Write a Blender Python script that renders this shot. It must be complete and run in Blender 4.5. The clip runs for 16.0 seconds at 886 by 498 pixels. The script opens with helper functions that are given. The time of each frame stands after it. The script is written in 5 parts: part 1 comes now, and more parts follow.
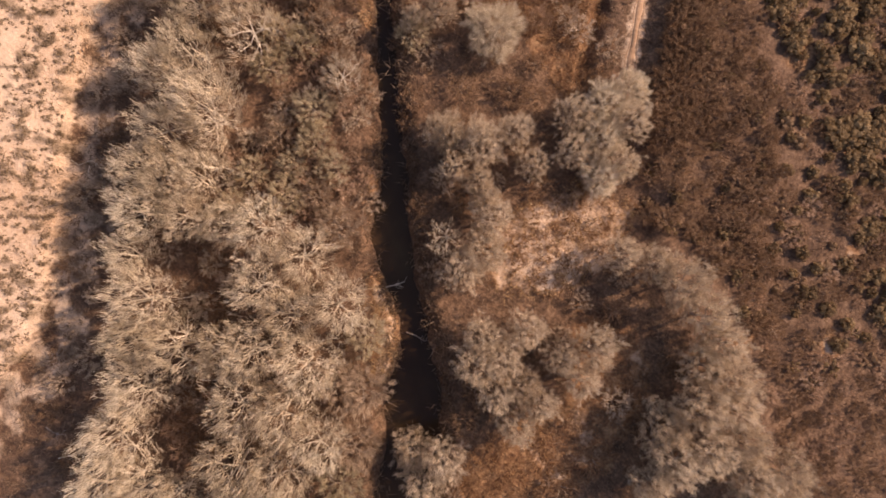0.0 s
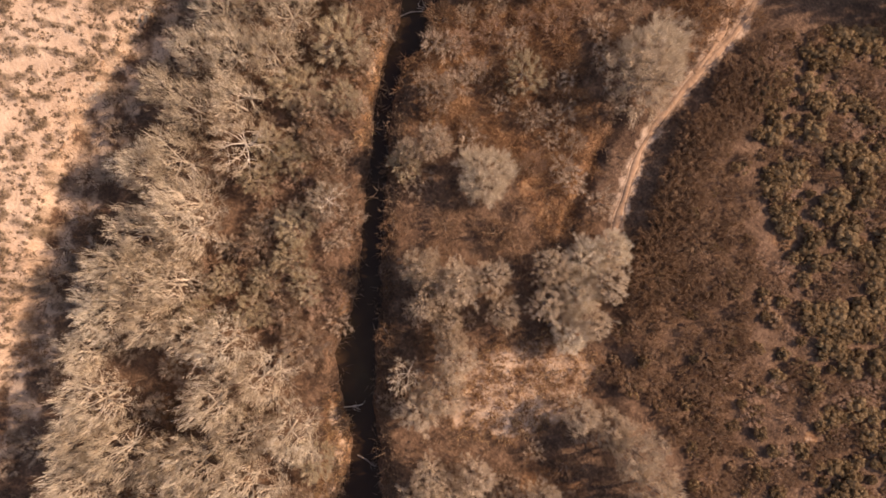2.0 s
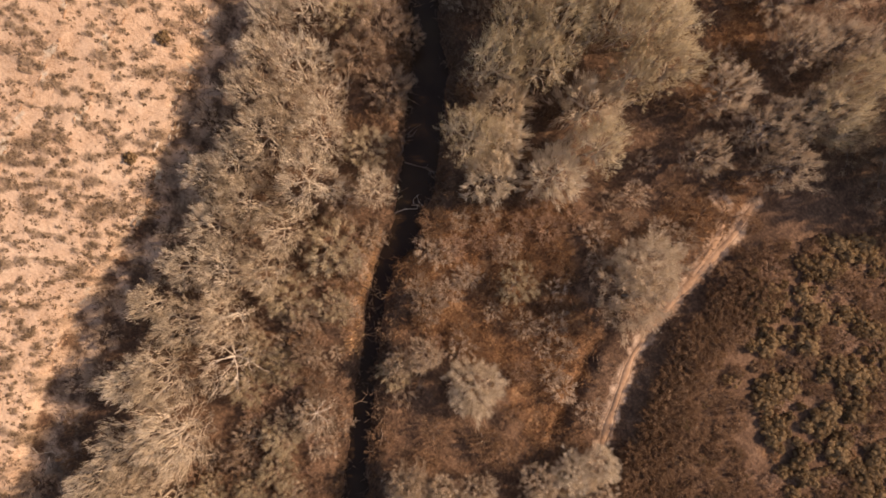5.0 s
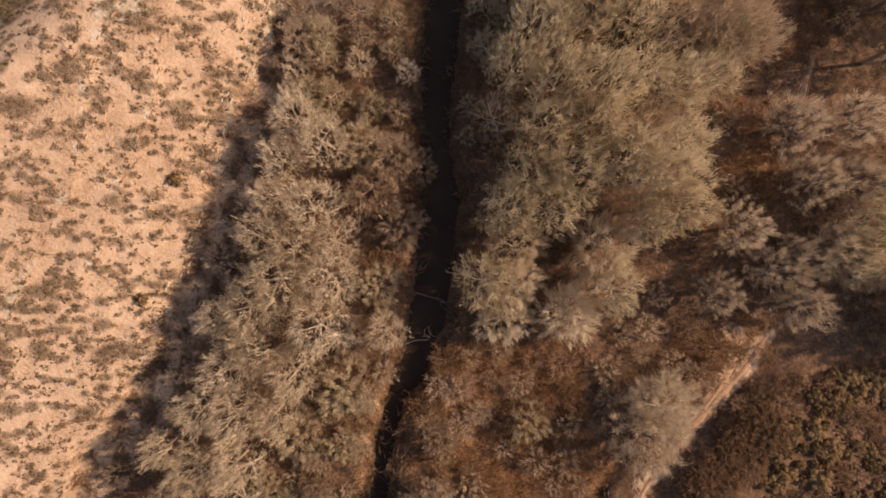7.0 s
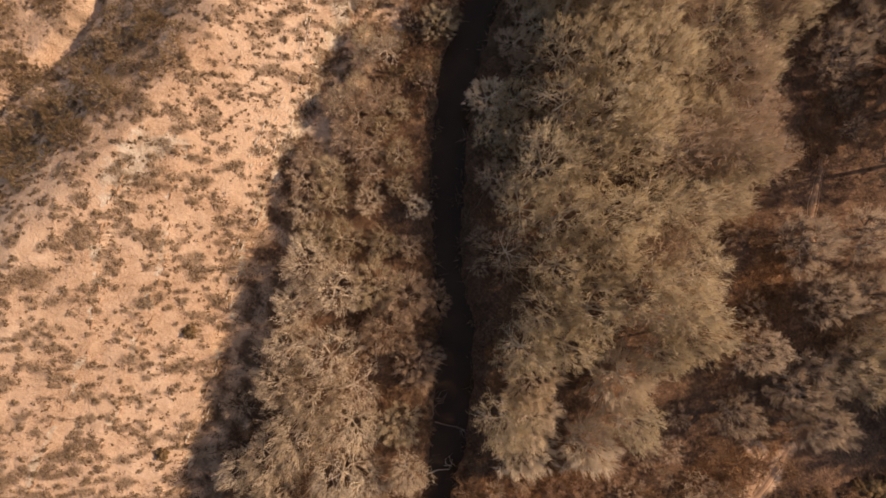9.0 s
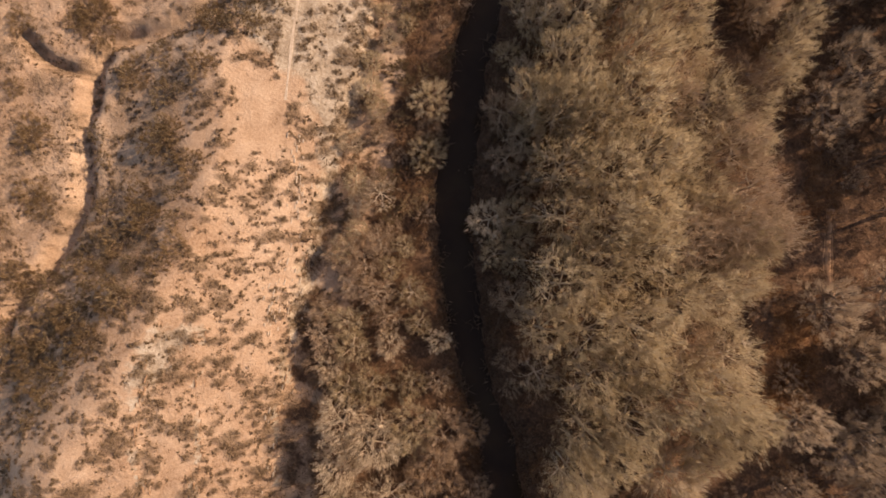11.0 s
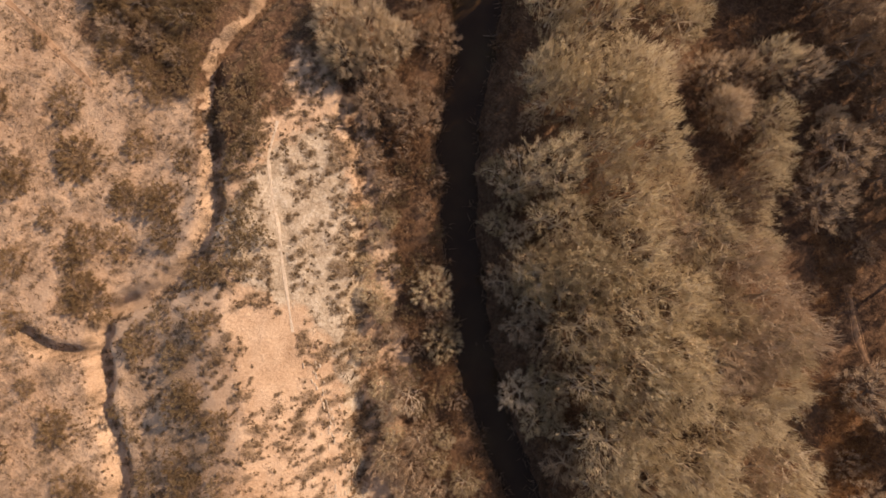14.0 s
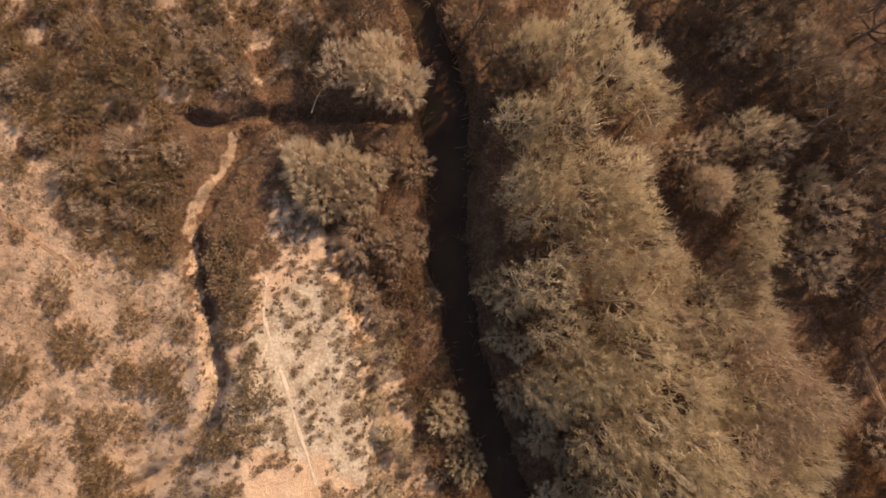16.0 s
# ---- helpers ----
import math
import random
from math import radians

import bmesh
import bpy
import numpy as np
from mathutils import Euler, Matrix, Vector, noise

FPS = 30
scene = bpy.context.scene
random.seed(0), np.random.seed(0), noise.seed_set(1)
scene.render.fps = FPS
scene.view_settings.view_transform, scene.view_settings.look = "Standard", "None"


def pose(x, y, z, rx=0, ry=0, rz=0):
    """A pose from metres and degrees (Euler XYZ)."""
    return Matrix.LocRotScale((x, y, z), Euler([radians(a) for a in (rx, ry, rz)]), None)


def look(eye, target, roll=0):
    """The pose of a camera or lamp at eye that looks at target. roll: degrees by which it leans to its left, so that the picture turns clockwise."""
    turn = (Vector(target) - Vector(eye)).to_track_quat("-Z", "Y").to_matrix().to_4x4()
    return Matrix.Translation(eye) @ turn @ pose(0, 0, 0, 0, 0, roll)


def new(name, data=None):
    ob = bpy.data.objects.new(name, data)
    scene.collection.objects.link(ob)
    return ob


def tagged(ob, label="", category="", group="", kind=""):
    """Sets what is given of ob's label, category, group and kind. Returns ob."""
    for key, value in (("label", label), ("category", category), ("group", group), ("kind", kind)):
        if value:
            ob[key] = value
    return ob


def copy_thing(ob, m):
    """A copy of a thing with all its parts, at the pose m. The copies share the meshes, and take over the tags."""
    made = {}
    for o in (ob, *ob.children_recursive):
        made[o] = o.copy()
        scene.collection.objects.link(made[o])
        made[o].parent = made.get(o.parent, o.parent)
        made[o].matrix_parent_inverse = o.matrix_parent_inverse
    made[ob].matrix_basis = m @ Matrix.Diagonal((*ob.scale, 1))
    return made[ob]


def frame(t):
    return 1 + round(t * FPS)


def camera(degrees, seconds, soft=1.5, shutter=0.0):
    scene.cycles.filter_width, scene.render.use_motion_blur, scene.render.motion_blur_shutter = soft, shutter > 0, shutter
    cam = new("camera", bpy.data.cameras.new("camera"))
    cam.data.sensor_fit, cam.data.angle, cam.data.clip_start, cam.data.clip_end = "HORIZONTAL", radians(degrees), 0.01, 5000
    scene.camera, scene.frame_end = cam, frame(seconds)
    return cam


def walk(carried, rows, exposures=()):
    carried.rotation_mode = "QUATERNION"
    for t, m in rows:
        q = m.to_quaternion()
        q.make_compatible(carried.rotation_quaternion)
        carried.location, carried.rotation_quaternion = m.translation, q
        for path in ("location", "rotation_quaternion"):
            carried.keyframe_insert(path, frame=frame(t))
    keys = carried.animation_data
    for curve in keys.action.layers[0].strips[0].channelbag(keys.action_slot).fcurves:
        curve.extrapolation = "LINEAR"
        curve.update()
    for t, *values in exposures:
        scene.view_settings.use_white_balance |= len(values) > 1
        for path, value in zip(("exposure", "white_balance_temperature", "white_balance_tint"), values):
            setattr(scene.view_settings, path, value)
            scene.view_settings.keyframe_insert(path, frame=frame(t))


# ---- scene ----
cam = camera(75.0, 16.0, soft=1.62)
METRES, EYE, TILT, LEAN, TURN = 152.0, 81.0, 0.0, 0.0, -11.9
ROWS = [
    (0.0, 0.0, 0.0, 0.0, 49.9, -87.67, -2.77),
    (0.5, -0.0194, 0.026, 0.0013, 54.73, -87.94, -2.96),
    (1.0, -0.0404, 0.0504, 0.0025, 56.5, -88.06, -3.07),
    (1.5, -0.0629, 0.0733, 0.0035, 57.48, -88.15, -3.12),
    (2.0, -0.0865, 0.0951, 0.0045, 57.98, -88.23, -3.15),
    (2.5, -0.1114, 0.1157, 0.0054, 58.37, -88.25, -3.21),
    (3.0, -0.1377, 0.135, 0.0062, 58.61, -88.31, -3.25),
    (3.5, -0.1646, 0.1538, 0.0069, 58.86, -88.34, -3.26),
    (4.0, -0.1922, 0.1713, 0.0074, 59.16, -88.37, -3.27),
    (6.5, -0.335, 0.246, 0.0087, 59.81, -88.41, -3.11),
    (7.0, -0.364, 0.2594, 0.0088, 59.85, -88.45, -3.1),
    (7.5, -0.3928, 0.2728, 0.0091, 59.9, -88.46, -3.08),
    (8.0, -0.4212, 0.2866, 0.0094, 59.58, -88.45, -3.01),
    (8.5, -0.4503, 0.3004, 0.0099, 58.52, -88.46, -2.97),
    (9.0, -0.4786, 0.314, 0.0103, 57.2, -88.44, -2.96),
    (9.5, -0.5067, 0.3284, 0.0108, 54.67, -88.38, -2.87),
    (12.0, -0.6319, 0.417, 0.0127, 43.93, -88.2, -2.35),
    (12.5, -0.6529, 0.4369, 0.0131, 42.76, -88.18, -2.31),
    (13.0, -0.6733, 0.4585, 0.0137, 39.89, -88.14, -2.22),
    (13.5, -0.692, 0.4813, 0.0141, 36.18, -88.05, -2.09),
    (14.0, -0.7093, 0.505, 0.0146, 32.45, -87.98, -1.97),
    (14.5, -0.7247, 0.5303, 0.0153, 29.46, -87.94, -1.89),
    (15.0, -0.7386, 0.5565, 0.0162, 27.82, -87.9, -1.86),
    (15.5, -0.7515, 0.5829, 0.017, 25.18, -87.83, -1.79),
    (16.0, -0.7637, 0.6094, 0.0178, 23.04, -87.76, -1.77),
]
walk(cam, [(t, pose(0, 0, EYE, TILT, LEAN, TURN) @ pose(METRES * x, METRES * y, METRES * z, 90 + pitch, roll, yaw)) for t, x, y, z, yaw, pitch, roll in ROWS], [(0.0, 0.52, 7550, 32), (4.0, 0.40, 7850, 29.5), (8.0, 0.14, 8300, 29.5), (12.0, 0.05, 8500, 31), (16.0, 0.22, 8400, 27.5)])

# ---- light ----
SUN_UP, SUN_ROUND = radians(33), radians(33.4)
world = bpy.data.worlds.new("sky")
scene.world = world
world.use_nodes = True
sky = world.node_tree.nodes.new("ShaderNodeTexSky")
sky.sky_type, sky.sun_disc, sky.sun_elevation, sky.sun_rotation = "NISHITA", False, SUN_UP, SUN_ROUND
world.node_tree.links.new(sky.outputs[0], world.node_tree.nodes["Background"].inputs[0])
world.node_tree.nodes["Background"].inputs[1].default_value = 0.148
to_sun = Vector((math.sin(SUN_ROUND) * math.cos(SUN_UP), math.cos(SUN_ROUND) * math.cos(SUN_UP), math.sin(SUN_UP)))
lamp = bpy.data.lights.new("sun", "SUN")
lamp.energy, lamp.angle, lamp.color = 4.75, radians(0.8), (1.0, 0.88, 0.72)
new("sun", lamp).matrix_world = look(to_sun * 300, (0, 0, 0))


# ---- materials ----
def ramp_of(nt, stops):
    ramp = nt.nodes.new("ShaderNodeValToRGB")
    while len(ramp.color_ramp.elements) < len(stops):
        ramp.color_ramp.elements.new(0.5)
    for e, (at, c) in zip(ramp.color_ramp.elements, stops):
        e.position, e.color = at, (*c, 1)
    return ramp


def noise_of(nt, scale, detail=4, rough=0.6):
    n = nt.nodes.new("ShaderNodeTexNoise")
    n.inputs["Scale"].default_value, n.inputs["Detail"].default_value, n.inputs["Roughness"].default_value = scale, detail, rough
    geo = nt.nodes.new("ShaderNodeNewGeometry")
    nt.links.new(geo.outputs["Position"], n.inputs["Vector"])
    return n.outputs["Fac"]


def maths(nt, op, a, b):
    m = nt.nodes.new("ShaderNodeMath")
    m.operation = op
    for k, v in enumerate((a, b)):
        if isinstance(v, (int, float)):
            m.inputs[k].default_value = v
        else:
            nt.links.new(v, m.inputs[k])
    return m.outputs[0]


def mixed(nt, fac, a, b, kind="MIX"):
    m = nt.nodes.new("ShaderNodeMix")
    m.data_type, m.blend_type = "RGBA", kind
    for socket, v in ((m.inputs[0], fac), (m.inputs[6], a), (m.inputs[7], b)):
        if isinstance(v, (int, float)):
            socket.default_value = v
        elif isinstance(v, tuple):
            socket.default_value = (*v, 1)
        else:
            nt.links.new(v, socket)
    return m.outputs[2]


def blank(name, rough):
    mat = bpy.data.materials.new(name)
    mat.use_nodes = True
    bsdf = mat.node_tree.nodes["Principled BSDF"]
    bsdf.inputs["Roughness"].default_value = rough
    bsdf.inputs["Specular IOR Level"].default_value = 0.25
    return mat, mat.node_tree, bsdf


def growth(name, dark, mid, light, scale=0.9, rough=0.8, island=False, spread=0.35, thin=0.4):
    """Bark, twigs and leaves: colour varies over the place, from plant to plant and from twig to twig."""
    mat, nt, bsdf = blank(name, rough)
    value = maths(nt, "MULTIPLY", noise_of(nt, scale, 5, 0.7), 0.75)
    if island:
        pick = nt.nodes.new("ShaderNodeNewGeometry").outputs["Random Per Island"]
    else:
        pick = nt.nodes.new("ShaderNodeObjectInfo").outputs["Random"]
    value = maths(nt, "ADD", value, maths(nt, "MULTIPLY", pick, spread))
    ramp = ramp_of(nt, ((0.25, dark), (0.52, mid), (0.8, light)))
    nt.links.new(value, ramp.inputs[0])
    nt.links.new(ramp.outputs[0], bsdf.inputs["Base Color"])
    if thin:
        soft, both = nt.nodes.new("ShaderNodeBsdfTranslucent"), nt.nodes.new("ShaderNodeMixShader")
        both.inputs[0].default_value = thin
        nt.links.new(ramp.outputs[0], soft.inputs[0])
        nt.links.new(bsdf.outputs[0], both.inputs[1])
        nt.links.new(soft.outputs[0], both.inputs[2])
        nt.links.new(both.outputs[0], nt.nodes["Material Output"].inputs[0])
    return mat


PALE_TWIG = growth("pale_twigs", (0.43, 0.34, 0.22), (0.595, 0.492, 0.352), (0.70, 0.605, 0.452))
PALE_BARK = growth("pale_bark", (0.36, 0.285, 0.195), (0.50, 0.41, 0.29), (0.60, 0.51, 0.38), 2.0, thin=0)
WHITE_TWIG = growth("whitish_twigs", (0.42, 0.335, 0.225), (0.56, 0.46, 0.33), (0.66, 0.56, 0.42))
WHITE_BARK = growth("white_bark", (0.42, 0.34, 0.24), (0.56, 0.47, 0.35), (0.66, 0.57, 0.44), 2.0, thin=0)
TAN_TWIG = growth("tan_twigs", (0.34, 0.268, 0.16), (0.505, 0.416, 0.268), (0.63, 0.54, 0.375), thin=0.5)
# darkened twig colour that stands in for the far edge's deep shade
SHADE_TWIG = growth("shade_twigs", (0.12, 0.08, 0.052), (0.18, 0.126, 0.084), (0.26, 0.19, 0.13))
GREY_TWIG = growth("grey_twigs", (0.36, 0.27, 0.18), (0.51, 0.40, 0.275), (0.62, 0.505, 0.365))
GREY_BARK = growth("grey_bark", (0.12, 0.085, 0.06), (0.20, 0.15, 0.11), (0.30, 0.235, 0.175), 2.0, thin=0)
BROWN_TWIG = growth("brown_twigs", (0.27, 0.187, 0.117), (0.40, 0.297, 0.2), (0.52, 0.40, 0.28))
BROWN_BARK = growth("brown_bark", (0.13, 0.09, 0.06), (0.22, 0.16, 0.11), (0.33, 0.26, 0.19), 2.0, thin=0)
RUSSET_LEAF = growth("russet_leaves", (0.18, 0.112, 0.058), (0.285, 0.183, 0.1), (0.4, 0.27, 0.155), 0.5, thin=0.45)
RUDDY_TWIG = growth("ruddy_twigs", (0.25, 0.15, 0.09), (0.38, 0.245, 0.155), (0.5, 0.345, 0.23))
OLIVE_LEAF = growth("olive_leaves", (0.17, 0.11, 0.053), (0.275, 0.185, 0.092), (0.39, 0.275, 0.142), 0.35, thin=0.5)
HEATHER = growth("dry_heather", (0.175, 0.114, 0.056), (0.275, 0.187, 0.097), (0.385, 0.273, 0.152), 0.5, thin=0.5)
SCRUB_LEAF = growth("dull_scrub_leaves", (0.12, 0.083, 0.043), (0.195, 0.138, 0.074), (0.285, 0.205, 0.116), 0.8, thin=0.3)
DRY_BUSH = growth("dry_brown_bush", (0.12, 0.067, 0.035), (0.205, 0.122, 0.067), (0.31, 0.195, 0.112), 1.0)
BRUSH = growth("underbrush", (0.085, 0.052, 0.03), (0.165, 0.108, 0.066), (0.31, 0.22, 0.142), 0.35, 0.85, True, 0.3)
REED = growth("straw_reeds", (0.26, 0.155, 0.07), (0.43, 0.28, 0.14), (0.6, 0.43, 0.24), 0.4, 0.85, True, 0.3)
RUST = growth("rusty_grass", (0.125, 0.06, 0.027), (0.235, 0.127, 0.06), (0.39, 0.235, 0.12), 0.4, 0.85, True, 0.3)
TUFT = growth("meadow_tufts", (0.14, 0.094, 0.053), (0.215, 0.148, 0.086), (0.31, 0.224, 0.138), 0.25, 0.85, True, 0.3)

mat, nt, bsdf = blank("ground", 0.92)
cover = nt.nodes.new("ShaderNodeVertexColor")
cover.layer_name = "cover"
split = nt.nodes.new("ShaderNodeSeparateColor")
nt.links.new(cover.outputs[0], split.inputs[0])
fine, mid, wide, grit = noise_of(nt, 2.2, 6, 0.7), noise_of(nt, 0.45, 5, 0.65), noise_of(nt, 0.07, 4, 0.55), noise_of(nt, 5.0, 3, 0.6)


def cut(mask, lo=0.42, hi=0.58):
    """A mask with a ragged edge."""
    v = maths(nt, "ADD", mask, maths(nt, "MULTIPLY", maths(nt, "SUBTRACT", mid, 0.5), 0.7))
    r = nt.nodes.new("ShaderNodeMapRange")
    r.inputs["From Min"].default_value, r.inputs["From Max"].default_value = lo, hi
    nt.links.new(v, r.inputs["Value"])
    return r.outputs[0]


litter = ramp_of(nt, ((0.38, (0.06, 0.033, 0.019)), (0.5, (0.125, 0.071, 0.04)), (0.62, (0.235, 0.144, 0.085))))
nt.links.new(maths(nt, "ADD", maths(nt, "MULTIPLY", fine, 0.55), maths(nt, "MULTIPLY", mid, 0.45)), litter.inputs[0])
bare = ramp_of(nt, ((0.37, (0.285, 0.178, 0.103)), (0.47, (0.46, 0.318, 0.204)), (0.6, (0.585, 0.44, 0.306))))
nt.links.new(maths(nt, "ADD", maths(nt, "MULTIPLY", wide, 0.35), maths(nt, "ADD", maths(nt, "MULTIPLY", mid, 0.25), maths(nt, "ADD", maths(nt, "MULTIPLY", fine, 0.2), maths(nt, "MULTIPLY", grit, 0.2)))), bare.inputs[0])
chalk = ramp_of(nt, ((0.36, (0.25, 0.188, 0.122)), (0.5, (0.41, 0.338, 0.242)), (0.62, (0.54, 0.475, 0.37))))
nt.links.new(maths(nt, "ADD", maths(nt, "MULTIPLY", fine, 0.5), maths(nt, "MULTIPLY", mid, 0.5)), chalk.inputs[0])
rusty = ramp_of(nt, ((0.38, (0.08, 0.038, 0.018)), (0.5, (0.18, 0.092, 0.043)), (0.62, (0.34, 0.20, 0.10))))
nt.links.new(maths(nt, "ADD", maths(nt, "MULTIPLY", fine, 0.5), maths(nt, "MULTIPLY", mid, 0.5)), rusty.inputs[0])
colour = mixed(nt, cut(split.outputs[2]), litter.outputs[0], rusty.outputs[0])
colour = mixed(nt, cut(split.outputs[0]), colour, bare.outputs[0])
colour = mixed(nt, cut(split.outputs[1]), colour, chalk.outputs[0])
# low growth matted dark, its patches drawn out like cast shadows
low = nt.nodes.new("ShaderNodeVertexColor")
low.layer_name = "matted"
grass = ramp_of(nt, ((0.36, (0.085, 0.055, 0.03)), (0.5, (0.16, 0.107, 0.06)), (0.64, (0.265, 0.186, 0.112))))
nt.links.new(maths(nt, "ADD", maths(nt, "MULTIPLY", fine, 0.6), maths(nt, "MULTIPLY", mid, 0.4)), grass.inputs[0])
matted = cut(low.outputs[0], 0.4, 0.8)
colour = mixed(nt, maths(nt, "MULTIPLY", matted, 0.75), colour, grass.outputs[0])
nt.links.new(colour, bsdf.inputs["Base Color"])
bump = nt.nodes.new("ShaderNodeBump")
bump.inputs["Strength"].default_value, bump.inputs["Distance"].default_value = 0.9, 0.25
nt.links.new(maths(nt, "ADD", maths(nt, "ADD", fine, mid), maths(nt, "MULTIPLY", matted, maths(nt, "MULTIPLY", fine, 1.6))), bump.inputs["Height"])
nt.links.new(bump.outputs[0], bsdf.inputs["Normal"])
GROUND = mat

mat, nt, bsdf = blank("dirt_track", 0.95)
r = ramp_of(nt, ((0.3, (0.20, 0.117, 0.066)), (0.5, (0.33, 0.207, 0.122)), (0.68, (0.44, 0.295, 0.187))))
nt.links.new(maths(nt, "ADD", maths(nt, "MULTIPLY", noise_of(nt, 1.6, 6, 0.7), 0.6), maths(nt, "MULTIPLY", noise_of(nt, 0.3), 0.4)), r.inputs[0])
nt.links.new(r.outputs[0], bsdf.inputs["Base Color"])
DIRT = mat
mat, nt, bsdf = blank("trodden_chalk", 0.95)
r = ramp_of(nt, ((0.3, (0.40, 0.325, 0.235)), (0.7, (0.61, 0.525, 0.41))))
nt.links.new(noise_of(nt, 1.4, 6, 0.7), r.inputs[0])
nt.links.new(r.outputs[0], bsdf.inputs["Base Color"])
CHALK = mat

mat, nt, bsdf = blank("river_water", 0.12)
r = ramp_of(nt, ((0.35, (0.034, 0.019, 0.010)), (0.55, (0.044, 0.026, 0.013)), (0.75, (0.056, 0.037, 0.017))))
nt.links.new(noise_of(nt, 0.12, 4, 0.6), r.inputs[0])
nt.links.new(r.outputs[0], bsdf.inputs["Base Color"])
bump = nt.nodes.new("ShaderNodeBump")
bump.inputs["Strength"].default_value, bump.inputs["Distance"].default_value = 0.25, 0.05
nt.links.new(noise_of(nt, 1.8, 3, 0.5), bump.inputs["Height"])
nt.links.new(bump.outputs[0], bsdf.inputs["Normal"])
bsdf.inputs["Specular IOR Level"].default_value = 0.12
WATER = mat

# ---- the lie of the land ----
RIVER = np.array([(40, -60), (27, -40), (19, -27), (14.5, -18.8), (10.7, -14.1), (7.6, -8.9), (3.2, -4.9), (-1.8, -1.6), (-6.2, 2.4), (-9.7, 7.3), (-13.4, 12.0), (-17.7, 16.2), (-21.6, 20.7), (-25.5, 25.4),
                  (-29.4, 29.9), (-32.8, 34.9), (-34.9, 40.4), (-38.1, 45.6), (-41.7, 50.4), (-45.7, 54.9), (-49.9, 59.2), (-54.6, 63.0), (-59.3, 66.8), (-63.6, 71.0), (-67.7, 75.3), (-71.8, 79.7), (-75.6, 84.4),
                  (-78.7, 89.6), (-81.3, 94.9), (-84.5, 100.1), (-87.1, 105.5), (-89.1, 111.2), (-91.4, 116.7), (-92.9, 122.6), (-93.7, 128.6), (-95.3, 134.3), (-96.6, 140.2), (-98.5, 146.0), (-101.6, 151.2), (-105, 157), (-110, 166), (-125, 200)], float)
RIVER_WIDTH = np.array([8, 8, 7.5, 7.6, 7.4, 4.2, 2.6, 3.9, 5.1, 3.7, 2.7, 2.4, 2.2, 1.8, 1.9, 2.1, 3.3, 4.6, 4.9, 5.1, 5.3, 4.0, 3.5, 4.1, 4.6, 4.6, 4.8, 4.8, 5.1, 5.0, 5.1, 4.9, 5.2, 5.1, 5.6, 6.2, 6.6, 5.0, 3.7, 3.6, 4, 4.5])
SCARP = np.array([(-30, -95), (-34.7, -57.4), (-34.6, -46.0), (-35.0, -38.7), (-40.0, -28.0), (-52, -10), (-57, 0), (-59.4, 10.6), (-62, 17.5), (-65, 23), (-69.5, 31), (-74.6, 39.3),
                  (-78.5, 45), (-82.5, 54), (-86, 60), (-89, 68), (-92, 75), (-95, 83), (-98, 91), (-101, 100), (-104, 108), (-109, 116), (-116, 126)], float)
CREST = np.array([(-45, -110), (-62, -70), (-75, -30), (-88, 5), (-97, 27), (-99, 45), (-100, 56), (-103.5, 68), (-108, 75), (-113, 84), (-115.5, 95), (-118, 112), (-122, 124)], float)
CREST_Z = np.array([7, 7, 7, 7.5, 8.5, 8, 7, 5.8, 5, 4.6, 4.2, 2, 0.5])
GULLY = np.array([(-116, 20), (-117.8, 38), (-117.4, 45), (-118, 52), (-120, 57.5), (-124.4, 63), (-127, 68.5), (-130, 75.3), (-125, 79.6), (-121, 84),
                  (-119.4, 89), (-119.4, 95), (-122.3, 101), (-126, 107.6), (-128.4, 114.5), (-126.5, 121), (-124.6, 127), (-121, 132)], float)
BRANCH = np.array([(-139.5, 69.3), (-134.4, 68.2), (-129, 70)], float)
CREEK = np.array([(-132, 129.6), (-127, 130), (-122, 132.8), (-117, 133.5), (-110, 135), (-103, 136), (-96, 138)], float)
DITCH = np.array([(-6, 56), (-4.6, 52.8), (-2.4, 46.6), (0.4, 39.8), (1.5, 37)], float)
TRACK = np.array([(9.5, 37), (7.2, 41), (3.8, 47.1), (1, 52.7), (-0.3, 58.7), (-1, 65.4), (-1.2, 71.5), (-1.6, 76.5), (-3, 82)], float)
BANK = np.concatenate([[(60, -40), (40, -2), (27, 16), (18, 28)], TRACK])
LOOP = np.array([(-1.4, 67), (-3.1, 75.2), (-5.4, 78.3), (-8, 78.7)], float)
FAR_TRACK = np.array([(-29.5, 117.5), (-28.3, 115.2), (-25, 109.6), (-22.8, 107.2), (-19.5, 105.5)], float)
FOOTPATH = np.array([(-103.4, 83), (-107.9, 91), (-110.4, 96), (-112.7, 99.3), (-115.4, 104.6), (-116.1, 109.7)], float)
SEAM = np.array([-1.8, -0.9]) + np.array([(-84.5, 56), (-86.4, 59), (-88.4, 65.6), (-91.2, 72.5), (-94.3, 76.5), (-97.4, 81.5)], float)


STEP_A = np.array([(-74, 0), (-77.5, 11.7), (-82, 22.6), (-87, 30), (-91.5, 35), (-95.7, 42.3), (-97, 47)], float)
STEP_B = np.array([(-72, 14), (-77, 25), (-82.3, 34.3), (-86.4, 40), (-90, 46), (-93, 52)], float)


def smooth(lo, hi, v):
    k = np.clip((v - lo) / (hi - lo), 0, 1)
    return k * k * (3 - 2 * k)


